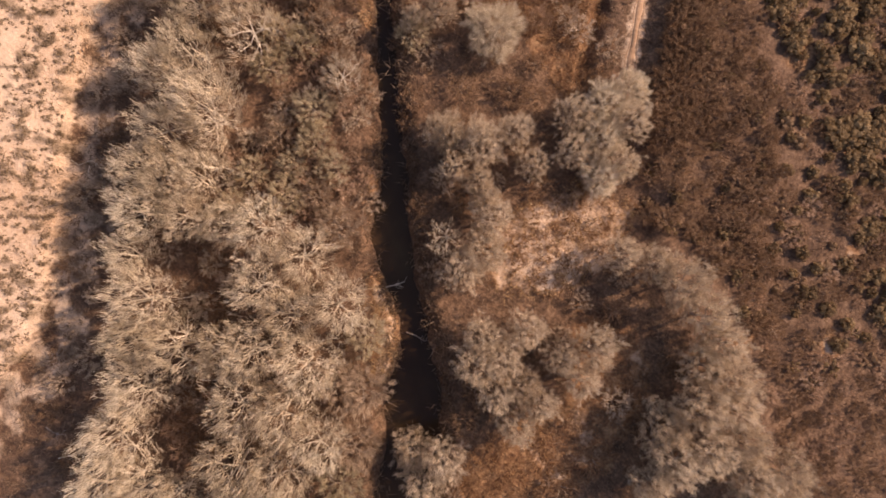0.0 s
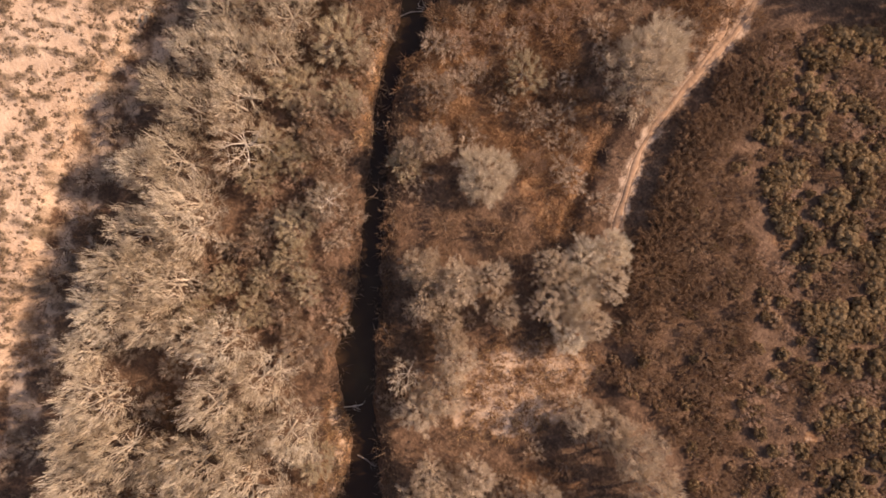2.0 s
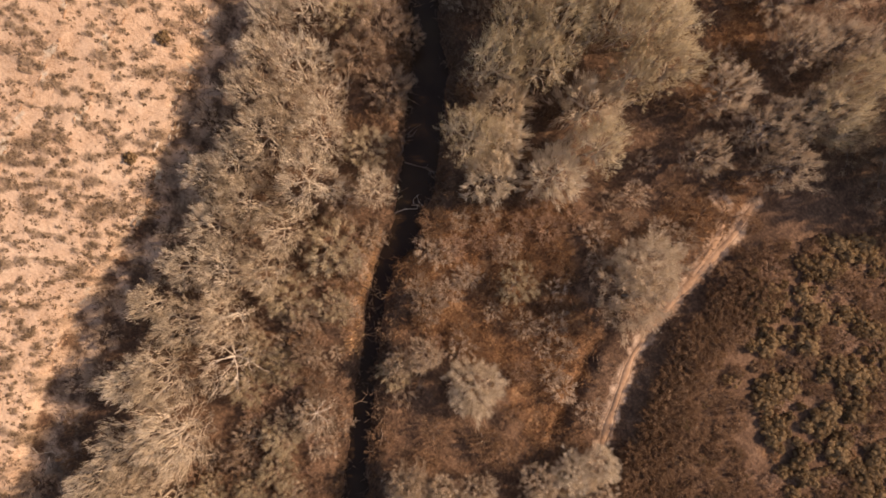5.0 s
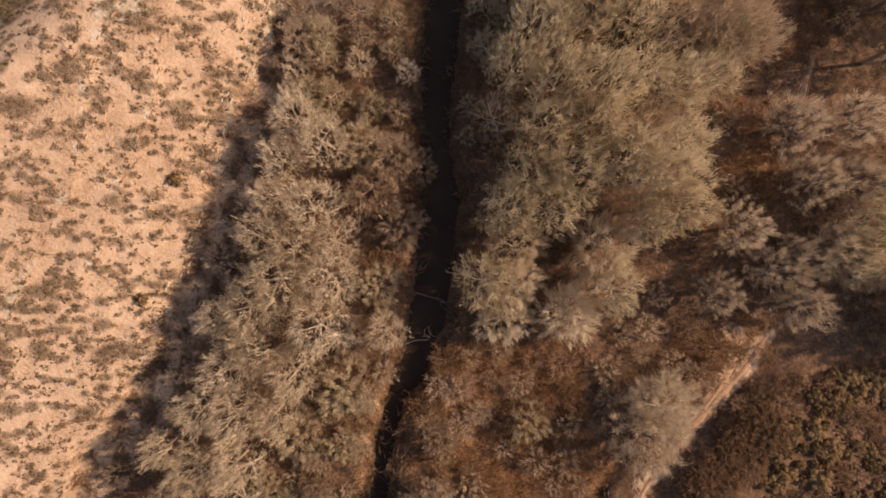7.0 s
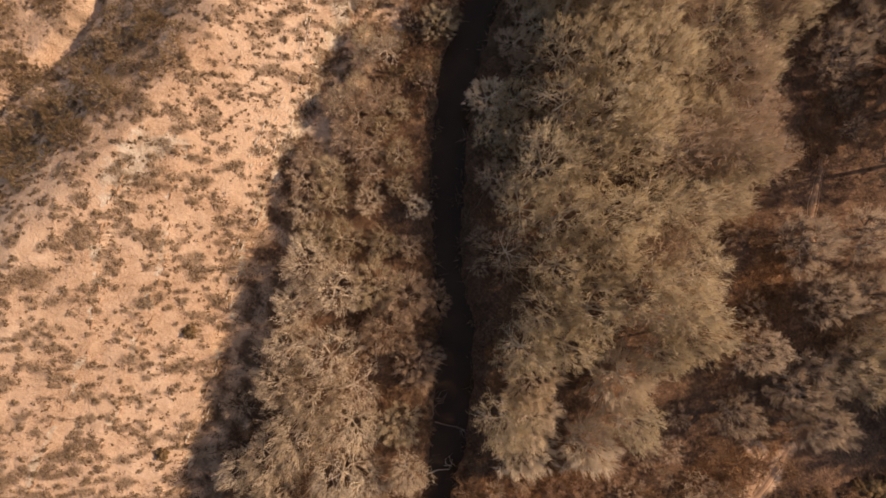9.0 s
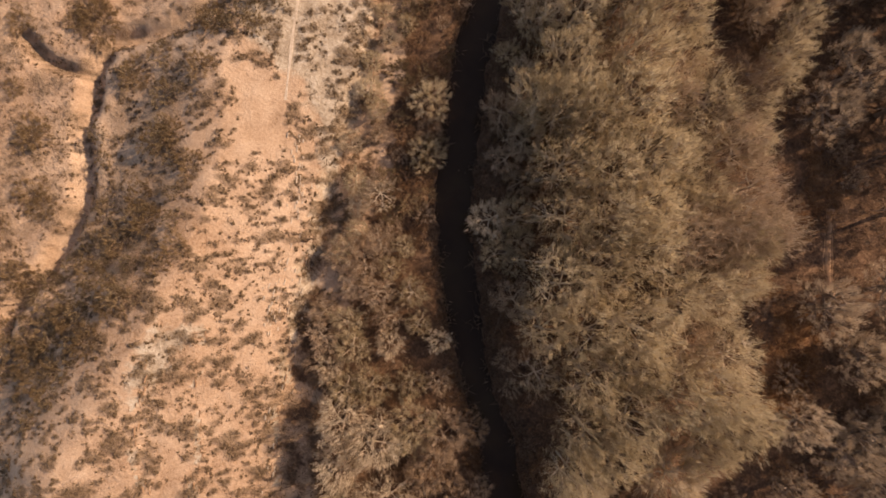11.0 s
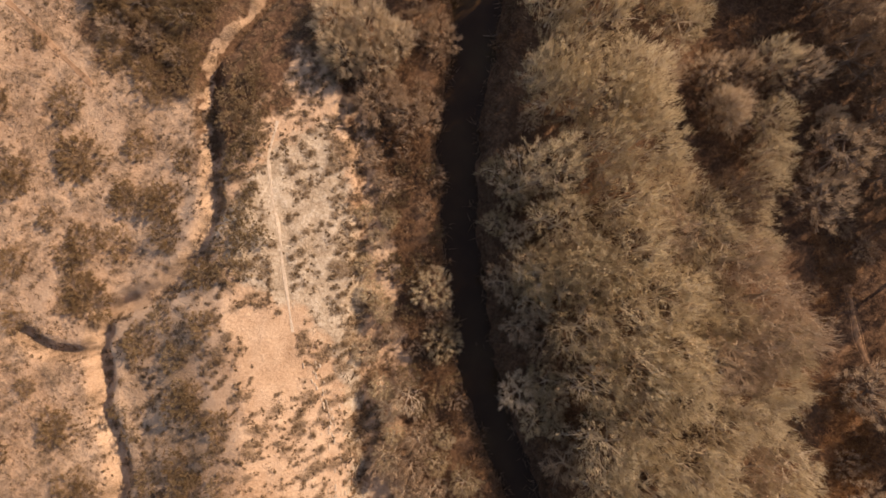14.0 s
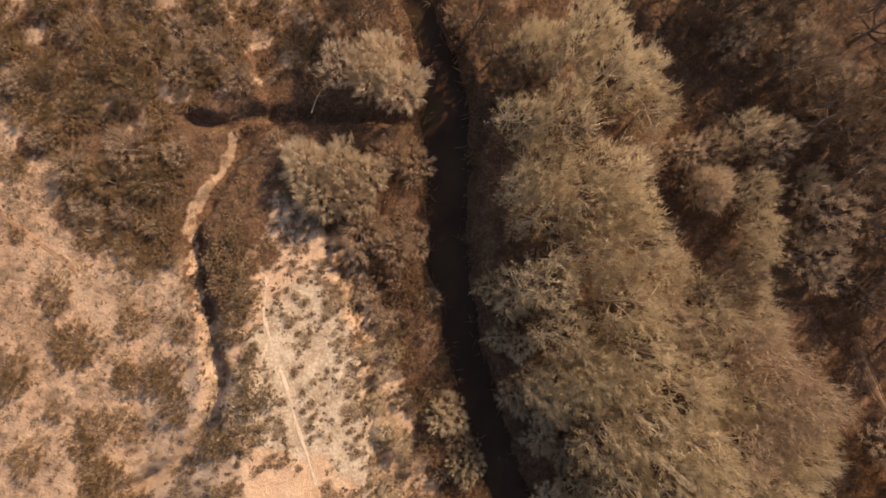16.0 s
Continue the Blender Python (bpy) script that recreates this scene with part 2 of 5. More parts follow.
def beside(x, y, line, values=None):
    """Distance to a line, on its left positive; and values along it."""
    best, sign, val = np.full(x.shape, 1e9), np.ones(x.shape), np.zeros(x.shape)
    for k in range(len(line) - 1):
        (ax, ay), (bx, by) = line[k], line[k + 1]
        ux, uy = bx - ax, by - ay
        f = np.clip(((x - ax) * ux + (y - ay) * uy) / (ux * ux + uy * uy), 0, 1)
        d = np.hypot(x - ax - f * ux, y - ay - f * uy)
        near = d < best
        best = np.where(near, d, best)
        sign = np.where(near, np.where(ux * (y - ay) - uy * (x - ax) >= 0, 1.0, -1.0), sign)
        if values is not None:
            val = np.where(near, values[k] + f * (values[k + 1] - values[k]), val)
    return best * sign, val


def waves(x, y, size, seed):
    """Gentle unevenness between about -1 and 1."""
    rng, out = np.random.RandomState(seed), np.zeros(np.shape(x))
    for k in range(7):
        a, p, s = rng.uniform(0, 6.28), rng.uniform(0, 6.28), size * rng.uniform(0.6, 1.6)
        out += np.sin((x * math.cos(a) + y * math.sin(a)) * 6.28 / s + p)
    return out / 4


def height(x, y):
    x, y = np.asarray(x, float), np.asarray(y, float)
    dr, wr = beside(x, y, RIVER, RIVER_WIDTH)
    ds, _ = beside(x, y, SCARP)
    dc, zc = beside(x, y, CREST, CREST_Z)
    floor = -2.2 + 0.25 * waves(x, y, 14, 3) + 0.12 * waves(x, y, 4, 4)
    # east of the track the hill begins with a low bank
    dt, _ = beside(x, y, BANK)
    floor = floor + np.where(dt < 0, 1.3 * smooth(1.5, 5, -dt), 0) * smooth(95, 75, y)
    # the ridge: from its foot at the scarp up to the crest, and down behind it
    wob = ds + 0.7 * waves(x, y, 7, 5)
    k = np.clip(np.abs(dc) / (np.abs(dc) + np.abs(ds) + 0.01), 0, 1)
    front = 0.9 + (zc - 0.9) * (1 - k) ** 0.9
    for line in (STEP_A, STEP_B):
        d = beside(x, y, line)[0] + 0.7 * waves(x, y, 7, 5)
        front = front + 0.4 * smooth(-0.3, 0.3, d) * smooth(6, 0.5, d) * (0.6 + 0.4 * waves(x, y, 6, 44))
    back = 0.4 + (zc - 0.4) * smooth(17, 0, dc) + 0.3 * waves(x, y, 11, 8)
    ridge = np.where(dc > 0, back, front) + 0.12 * waves(x, y, 3.5, 9)
    foot = floor + 1.4 * smooth(7, 0.6, wob)
    z = foot + (ridge - foot) * smooth(-0.5, 0.5, wob)
    # cuts
    for line, half, deep in ((GULLY, 1.15, 2.1), (BRANCH, 0.8, 1.7), (DITCH, 0.9, 1.3), (CREEK, 1.0, 1.9)):
        d, _ = beside(x, y, line)
        d = np.abs(d) + (0.15 if line is CREEK else 0.35) * waves(x, y, 5, 11)
        z = z - deep * smooth(half + 0.7, half - 0.6, d)
    d = np.abs(dr) + 0.4 * waves(x, y, 6, 12) + 0.25 * waves(x, y, 2.5, 13)
    z = np.where(d < wr / 2 + 1.6, np.minimum(z, -5 + 2.9 * smooth(wr / 2 - 0.6, wr / 2 + 1.2, d)), z)
    return z


def link(name, verts, faces, mat, parent=None, label=""):
    me = bpy.data.meshes.new(name)
    me.from_pydata(np.asarray(verts).tolist(), [], np.asarray(faces).tolist() if not isinstance(faces, list) else faces)
    me.materials.append(mat)
    ob = new(name, me)
    if parent:
        ob.parent = parent
    if label:
        ob["label"] = label
    return ob


def inside(x, y, poly):
    hit = np.zeros(np.shape(x), bool)
    for (ax, ay), (bx, by) in zip(poly, poly[1:] + poly[:1]):
        hit ^= ((ay > y) != (by > y)) & (x < (bx - ax) * (y - ay) / (by - ay + 1e-12) + ax)
    return hit


def within(x, y, poly, soft=1.9):
    """1 well inside an area, 0 well outside, half on its edge."""
    d, _ = beside(x, y, np.array(poly + poly[:1], float))
    d = np.abs(d) * np.where(inside(x, y, poly), 1, -1)
    return smooth(-soft, soft, d)


STRAW = [(4.5, 9.5), (6.2, 17.2), (11.2, 25.2), (19.6, 27.5), (22, 17.7), (17.5, 9), (10.5, 4.8)]
GLADE = [(-27.8, -17), (-20.3, -11.7), (-15.8, -22.5), (-11.5, -28.9), (-6.3, -36.6), (-11.2, -41.3), (-17.2, -33.1), (-18.0, -23.6)]
INNER = [(20, 11), (30, 14), (37, 9), (40, -6), (34, -16), (24, -14), (27, -2)]
WEST_BANK = [(-104.9, 109.9), (-99.5, 114.2), (-92.5, 109.7), (-87, 92.8), (-82.5, 85.7), (-76, 73.4), (-85.5, 70.4), (-96.7, 89.5)]
FRINGES = [[(-5.5, -4.5), (-4, -2.9), (0.8, -5.1), (4.5, -9.3), (7.2, -14.5), (4, -15.5), (0, -9)], [(-37.5, 38.5), (-34, 34), (-30.2, 28), (-26.5, 23.6), (-28.5, 23.5), (-33.5, 28.5), (-38.5, 35)], [(-16, 11.5), (-14.6, 11), (-10.5, 5.5), (-12.5, 5.2)]]
RUST_AREAS = [
    [(-33, 47), (-30, 53), (-21, 62), (-12, 53), (-4, 52), (3, 40), (2, 33), (-11, 36), (-25, 31), (-32, 38)],
    [(-35, 97), (-30, 113), (-27, 122), (-38, 124), (-30, 103), (-22, 84), (-17, 90), (-22, 104)],
    STRAW,
    [(-12, 70), (-9, 82), (-3, 84), (-3, 66)],
    [(-26, 104), (-18, 98), (-16, 88), (-22, 88)],
    [(22, -12), (26, -4), (34, -10), (30, -22), (22, -26)],
]
CHALK_AREAS = [
    [(-115.5, 88.5), (-118.5, 95), (-117, 102), (-115.5, 107), (-110.5, 113), (-105.5, 108.5), (-99, 97.5), (-94, 86), (-94, 77), (-97.5, 81.5), (-103.5, 86), (-109, 85.5)],
    [(-86, 58), (-91, 72), (-97, 81), (-94, 84), (-87, 68), (-84, 60)],
    [(-97, 40), (-99, 50), (-94, 52), (-93, 42)],
]
SLOPE = [(-84, 58), (-95, 82), (-104, 107), (-113, 121), (-106, 118), (-98, 108), (-92, 95), (-85, 80), (-78, 64)]
BARE_SPOTS = [(24.6, 59.6, 3.4), (18.6, 37.8, 1.5), (39.5, 53.3, 2.2), (43, 20.5, 2.6), (53.5, 28, 2.6), (34, 66, 2.2), (48, 41, 2.0), (30, 36, 1.6)]
LAWN = [tuple(p) for p in SCARP] + [(-121, 131), (-127, 130), (-140, 130), (-160, 130), (-260, 130), (-260, -120), (-20, -120)]


# where low growth stands on the open ground
LOW_MEADOW = [(-103, 70), (-99.5, 76), (-96.9, 76.6), (-90.1, 64.6), (-84.3, 54.0), (-80.1, 46.1), (-94.1, 37.7), (-99.2, 48.4), (-101.3, 61.2)]
HEATH = [(-121, 100), (-129, 118), (-140, 124), (-172, 120), (-172, 60), (-140, 40), (-120, 40), (-121, 58), (-131, 70), (-132, 80), (-122, 88)]
# the way shadows fall; low growth and its dark patches stretch along it
SHADOW_WAY = (-0.62, -0.785)


def spread(rng, area, gap):
    """Scattered places in an area, no two nearer than gap."""
    xy = np.array(area)
    lo, hi = xy.min(0), xy.max(0)
    grid, out, g = {}, [], gap
    for x, y in rng.uniform(lo, hi, (int(14 * np.prod(hi - lo) / gap ** 2), 2)):
        key = (int(x // g), int(y // g))
        if any(math.hypot(x - u, y - v) < gap for i in (-1, 0, 1) for j in (-1, 0, 1) for u, v in grid.get((key[0] + i, key[1] + j), ())):
            continue
        grid.setdefault(key, []).append((x, y))
        out.append((x, y))
    out = np.array(out)
    return out[inside(out[:, 0], out[:, 1], area)]


def shadow_drawn(off, k):
    """Offsets drawn out the way shadows fall, k times as long as they are wide."""
    u = np.array(SHADOW_WAY)
    return off + (off @ u)[..., None] * u * (k - 1)


rng = np.random.RandomState(9)
meadow = spread(rng, [(-172, -40), (-20, -80), (-20, 0), (-70, 60), (-95, 120), (-172, 140)], 1.0)
meadow = meadow[~inside(meadow[:, 0], meadow[:, 1], [(-113, 82), (-108.5, 84.5), (-103, 83), (-100, 78), (-98.5, 73), (-103, 72), (-107, 78)]) | (rng.uniform(size=len(meadow)) < 0.12)]
ds = beside(meadow[:, 0], meadow[:, 1], SCARP)[0]
meadow = meadow[(ds > np.where(meadow[:, 1] > 58, -5.5, 0.3)) & (np.abs(beside(meadow[:, 0], meadow[:, 1], FOOTPATH)[0]) > 1) & (rng.uniform(size=len(meadow)) < 0.66 + 0.25 * waves(meadow[:, 0], meadow[:, 1], 13, 31) + 0.4 * waves(meadow[:, 0], meadow[:, 1], 4, 32))]
heath = beside(meadow[:, 0], meadow[:, 1], GULLY)[0] > 0
heath &= meadow[:, 1] > 45
fine_spots = spread(rng, HEATH, 0.78)
fine_spots = fine_spots[rng.uniform(size=len(fine_spots)) < 0.55 + 0.4 * waves(fine_spots[:, 0], fine_spots[:, 1], 5, 34)]
grown = np.exp(rng.normal(size=len(meadow)) * 0.38) * 0.72
RIM_AREA = [(-138.6, 126.6), (-126.9, 129.7), (-115.5, 132.6), (-115.7, 123.7), (-119.9, 116.2), (-122.2, 105.8), (-122.9, 99.2), (-126.7, 101.7), (-130.3, 110.9), (-138.4, 118.3)]
RIM = np.array([(-125.3, 128.8), (-126.2, 124.2), (-128.0, 119.6), (-129.1, 115.7), (-129.0, 113.6), (-126.7, 108.3), (-124.8, 103.3), (-122.8, 99.1), (-120.7, 93.0)])
BACK_SHADE = [(-104, 46), (-104, 57), (-107.5, 66), (-112, 76), (-117, 84), (-122, 78), (-126, 72), (-121, 60), (-117, 50)]
KNOLL = [(-150.7, 121.8), (-134.1, 127.6), (-126.2, 127.8), (-129.3, 115.8), (-130.5, 107.5), (-138.8, 107.6), (-148.0, 113.3)]
BRAKE = [(-119, 138), (-112, 150), (-118, 172), (-175, 165), (-175, 124), (-150, 122), (-138, 126), (-128, 134)]
SCRUB_A = [(-148.5, 126, 3.4), (-144.5, 117, 3), (-135.5, 109.5, 3.2), (-140.5, 95, 3.8), (-142, 111, 2.6), (-154, 126, 3), (-137, 119.5, 3.2), (-127.5, 92.5, 2.6), (-131.5, 77, 3.2), (-141.5, 133.5, 3),
           (-130.5, 136.5, 2.8), (-133.5, 120.5, 2.6), (-131.5, 113.5, 2.4), (-148, 88, 2.2), (-132, 92, 2.6), (-135.5, 84, 2.8), (-124, 89.5, 2.6), (-133.5, 78, 2.6), (-129.5, 59, 3), (-125, 52.5, 2.4)]
SCRUB_B = [(-123, 74, 2.6), (-114.5, 68, 2.2), (-112.5, 70.5, 2), (-107.5, 68.5, 2.4), (-108, 59, 2.4), (-102.5, 55.5, 2), (-110, 54.5, 2.6), (-110.5, 48.5, 2.4), (-105, 48.5, 2.6), (-108.5, 42.5, 2.8),
           (-110.5, 34.5, 2.8), (-119, 42, 2.4), (-104, 42, 2.4), (-116, 34.5, 2.6), (-117.5, 86, 2.2), (-114.5, 80, 2.2), (-111.5, 39.5, 2.6), (-102.5, 59, 2), (-106.5, 34, 2.6), (-111.5, 61, 2.2)]
extra = [(x, y, rng.uniform(1.6, 2.8)) for x, y in spread(rng, BRAKE, 3.4)]
extra += [(x, y, rng.uniform(1.2, 2.8)) for x, y in spread(rng, HEATH, 6.2)]
extra += [(x, y, rng.uniform(1.3, 2.4)) for x, y in spread(rng, KNOLL, 3.4) if abs(beside(np.array([x]), np.array([y]), GULLY)[0][0]) > 2.6]


def matting(gx, gy, places, size, along, across):
    """How matted with low growth the ground is: soft patches drawn out as its shadows fall."""
    out = np.zeros(gx.shape)
    u = np.array(SHADOW_WAY)
    for (x, y), k in zip(places, size):
        reach = 2.6 * along * k
        i0, i1 = np.searchsorted(ys, (y - reach, y + reach))
        j0, j1 = np.searchsorted(xs, (x - reach, x + reach))
        dx, dy = gx[i0:i1, j0:j1] - x, gy[i0:i1, j0:j1] - y
        a, b = dx * u[0] + dy * u[1], dx * u[1] - dy * u[0]
        out[i0:i1, j0:j1] = np.maximum(out[i0:i1, j0:j1], np.exp(-0.5 * ((a / (along * k)) ** 2 + (b / (across * k)) ** 2)))
    return out


def axis(lo, hi, step):
    core = np.arange(lo, hi, step)
    out = step * 1.7 ** np.arange(1, 14)
    return np.concatenate([lo - np.cumsum(out)[::-1], core, core[-1] + np.cumsum(out)])


xs, ys = axis(-170, 86, 0.68), axis(-68, 178, 0.68)
gx, gy = np.meshgrid(xs, ys)
gz = height(gx, gy)
nx, ny = len(xs), len(ys)
ids = np.arange(nx * ny).reshape(ny, nx)
quads = np.stack([ids[:-1, :-1], ids[:-1, 1:], ids[1:, 1:], ids[1:, :-1]], -1).reshape(-1, 4)
me = bpy.data.meshes.new("ground")
me.vertices.add(nx * ny)
me.vertices.foreach_set("co", np.stack([gx, gy, gz], -1).ravel())
me.loops.add(quads.size)
me.loops.foreach_set("vertex_index", quads.ravel())
me.polygons.add(len(quads))
me.polygons.foreach_set("loop_start", np.arange(len(quads)) * 4)
me.update(calc_edges=True)
me.materials.append(GROUND)
lawn, rust = within(gx, gy, LAWN, 1.5), np.zeros(gx.shape)
lawn = np.maximum(lawn, 0.52 * smooth(3.0, 0.8, np.minimum(np.abs(beside(gx, gy, TRACK)[0]), np.abs(beside(gx, gy, LOOP)[0]))))
for x, y, r in BARE_SPOTS:
    spot = smooth(r * 1.3, r * 0.2, np.hypot(gx - x, gy - y) + 0.8 * waves(gx, gy, 5, 71))
    lawn, rust = np.maximum(lawn, 0.46 * spot), np.maximum(rust, 0.85 * spot)
lawn = np.maximum(lawn, (0.63 + 0.16 * waves(gx, gy, 6, 57)) * within(gx, gy, SLOPE, 3))
lawn = lawn * (1 - within(gx, gy, [(-128, 114), (-127, 124), (-125, 130), (-115, 130), (-112, 118), (-117, 108), (-121, 100), (-125, 105)], 2.5) * (0.58 + 0.3 * waves(gx, gy, 7, 58)))
lawn = lawn * (1 - (0.3 + 0.35 * waves(gx, gy, 7, 59)) * within(gx, gy, [(-150.7, 121.8), (-134.1, 127.6), (-126.2, 127.8), (-129.3, 115.8), (-130.5, 107.5), (-138.8, 107.6), (-148.0, 113.3)], 3))
lawn = lawn - 0.42 * within(gx, gy, [(-121, 100), (-129, 118), (-128, 124), (-172, 120), (-172, 60), (-140, 40), (-120, 40), (-121, 58), (-131, 70), (-132, 80), (-122, 88)], 3) * smooth(-0.5, 0.7, waves(gx, gy, 9, 51))
lawn = lawn * (1 - within(gx, gy, [(-126, 127), (-126, 172), (-260, 172), (-260, 117), (-150, 119), (-138, 122)], 4) * (0.45 + 0.4 * waves(gx, gy, 8, 53)))
lawn = np.maximum(lawn, (0.38 + 0.12 * waves(gx, gy, 5, 54)) * within(gx, gy, [(-122, 134), (-130, 172), (-260, 172), (-260, 122), (-140, 126)], 4))
# straw in the clearing, and worn earth below the scarp in the trees' shade
lawn = np.maximum(lawn, (0.56 + 0.1 * waves(gx, gy, 3, 72)) * within(gx, gy, STRAW, 1.5))
verge = smooth(-9.5, -5, beside(gx, gy, SCARP)[0]) * smooth(62, 54, gy)
lawn = np.maximum(lawn, (0.5 + 0.2 * waves(gx, gy, 4, 73)) * verge)
lawn = np.maximum(lawn, (0.44 + 0.22 * waves(gx, gy, 5, 76)) * within(gx, gy, WEST_BANK, 2.5) * smooth(7, 10, beside(gx, gy, RIVER)[0]))
# the knoll's brown cover, and the narrow bare rim of the gully
lawn = lawn * (1 - (0.5 + 0.15 * waves(gx, gy, 5, 60)) * within(gx, gy, RIM_AREA, 2)) * (1 - 0.25 * within(gx, gy, KNOLL, 2))
lawn = lawn * (1 - 0.5 * within(gx, gy, [(-152, 126), (-134, 132), (-129, 128.5), (-138, 122), (-148, 119)], 2))
lawn = np.maximum(lawn, (0.42 + 0.34 * waves(gx, gy, 5, 64)) * within(gx, gy, BRAKE, 3))
lawn = np.maximum(lawn, (0.82 + 0.12 * waves(gx, gy, 2.5, 65)) * smooth(0.8, 0.1, np.abs(beside(gx, gy, RIM)[0] + 0.3 * waves(gx, gy, 7, 62))))
chalky = np.zeros(gx.shape)
for a in CHALK_AREAS:
    chalky = np.maximum(chalky, 0.85 * within(gx, gy, a, 5))
for line in (SCARP, STEP_A, STEP_B):
    rim = smooth(1.1, 0.2, np.abs(beside(gx, gy, line)[0] + 0.7 * waves(gx, gy, 7, 5) - 0.3))
    chalky = np.maximum(chalky, (0.5 + 0.3 * waves(gx, gy, 5, 41)) * rim * (gy > 0) * (gy < 80))
for a in RUST_AREAS:
    rust = np.maximum(rust, 0.8 * within(gx, gy, a, 4))
for a in FRINGES:
    rust, lawn = np.maximum(rust, within(gx, gy, a, 2)), np.maximum(lawn, 0.5 * within(gx, gy, a, 1.5))
# rusty glade floors, with pale patches added to lift the crowns' dense shade
for a in (GLADE, INNER):
    rust = np.maximum(rust, 0.75 * within(gx, gy, a, 4))
    lawn = np.maximum(lawn, (0.36 + 0.2 * waves(gx, gy, 4, 75)) * within(gx, gy, a, 3))
mats_and_shade = np.maximum(matting(gx, gy, meadow[~heath], grown[~heath], 0.7, 0.48), 0.75 * matting(gx, gy, meadow[heath], grown[heath], 0.9, 0.7))
mats_and_shade = np.maximum(mats_and_shade, 0.4 * within(gx, gy, HEATH, 2) + 0.1 * waves(gx, gy, 6, 93) * within(gx, gy, HEATH, 2))
mats_and_shade = np.maximum(mats_and_shade, (0.4 + 0.2 * waves(gx, gy, 5, 79)) * within(gx, gy, KNOLL, 2))
mats_and_shade = np.maximum(mats_and_shade, (0.36 + 0.25 * waves(gx, gy, 4, 78)) * within(gx, gy, BRAKE, 3))
mats_and_shade = np.maximum(mats_and_shade, verge * (0.48 + 0.22 * waves(gx, gy, 3.5, 74)) * (lawn < 0.95))
# the ridge's back slope, browned to imitate its low grazing sunlight
mats_and_shade = np.maximum(mats_and_shade, (0.56 + 0.16 * waves(gx, gy, 5, 77)) * within(gx, gy, BACK_SHADE, 3))
scrubs = np.array(SCRUB_A + SCRUB_B + extra)
mats_and_shade = np.maximum(mats_and_shade, 0.7 * matting(gx, gy, scrubs[:, :2], scrubs[:, 2], 0.5, 0.42))
low = me.color_attributes.new("matted", "FLOAT_COLOR", "POINT")
low.data.foreach_set("color", np.stack([mats_and_shade, mats_and_shade, mats_and_shade, np.ones(gx.shape)], -1).ravel())
paint = me.color_attributes.new("cover", "FLOAT_COLOR", "POINT")
paint.data.foreach_set("color", np.stack([lawn, chalky, rust, np.ones(gx.shape)], -1).ravel())
tagged(new("ground", me), "uneven ground of brown leaf litter, bare tan earth and pale chalk", "ground", kind="structure")


def resampled(line, step):
    seg = np.hypot(*np.diff(line, axis=0).T)
    at = np.concatenate([[0], np.cumsum(seg)])
    s = np.linspace(0, at[-1], max(int(at[-1] / step), 2))
    p = np.stack([np.interp(s, at, line[:, 0]), np.interp(s, at, line[:, 1])], -1)
    for _ in range(6):
        p[1:-1] = (p[:-2] + 2 * p[1:-1] + p[2:]) / 4
    return p, s, at


def ribbon(name, line, section, mat, step=0.8, wobble=0.0, flat=None, widths=None):
    """A strip along a line. section: (across, up) from edge to edge."""
    p, s, at = resampled(line, step)
    t = np.gradient(p, axis=0)
    t /= np.hypot(*t.T)[:, None]
    side = np.stack([t[:, 1], -t[:, 0]], -1)
    grow = np.ones(len(p)) if widths is None else np.interp(s, at, widths)
    grow = grow * (1 + wobble * waves(s, s * 0.3, 6, 21))
    rows = []
    for across, up in section:
        q = p + side * (across * grow)[:, None]
        z = np.full(len(p), flat) if flat is not None else height(q[:, 0], q[:, 1]) + up
        rows.append(np.column_stack([q, z]))
    n, m = len(p), len(section)
    v = np.stack(rows, 1).reshape(-1, 3)
    f = [(i * m + j, i * m + j + 1, (i + 1) * m + j + 1, (i + 1) * m + j) for i in range(n - 1) for j in range(m - 1)]
    return link(name, v, f, mat)


water = ribbon("river", RIVER, ((-0.95, 0), (0, 0), (0.95, 0)), WATER, 1.5, flat=-3.55, widths=RIVER_WIDTH)
tagged(water, "narrow dark still river between wooded banks", "river", kind="structure")
RUTS = ((-0.9, -0.14), (-0.62, 0.03), (-0.45, -0.03), (-0.25, 0.08), (0, 0.12), (0.25, 0.08), (0.45, -0.03), (0.62, 0.03), (0.9, -0.14))
tagged(ribbon("track", TRACK, RUTS, DIRT, 0.5, 0.3), "sandy orange dirt track with worn wheel ruts", "track", kind="structure")
tagged(ribbon("track_spur", LOOP, RUTS, DIRT, 0.5, 0.35), "sandy spur of the dirt track, bending back", "track", kind="structure")
tagged(ribbon("far_track", FAR_TRACK, RUTS, DIRT, 0.5, 0.3), "short stretch of sandy wheel track in rusty grass", "track", kind="structure")
tagged(ribbon("footpath", FOOTPATH, ((-0.27, -0.09), (-0.14, 0.04), (0, 0.03), (0.14, 0.04), (0.27, -0.09)), CHALK, 0.4, 0.4), "thin pale trodden footpath along the ridge", "footpath", kind="structure")
TRAIL = np.array([(-158.2, 112.2), (-155.5, 111.2), (-149.9, 108.4), (-142.6, 105.2)], float)
tagged(ribbon("trail", TRAIL, ((-0.6, -0.08), (-0.3, 0.04), (0, 0.03), (0.3, 0.04), (0.6, -0.08)), DIRT, 0.4, 0.3), "faint sandy trail through the scrub", "trail", kind="structure")


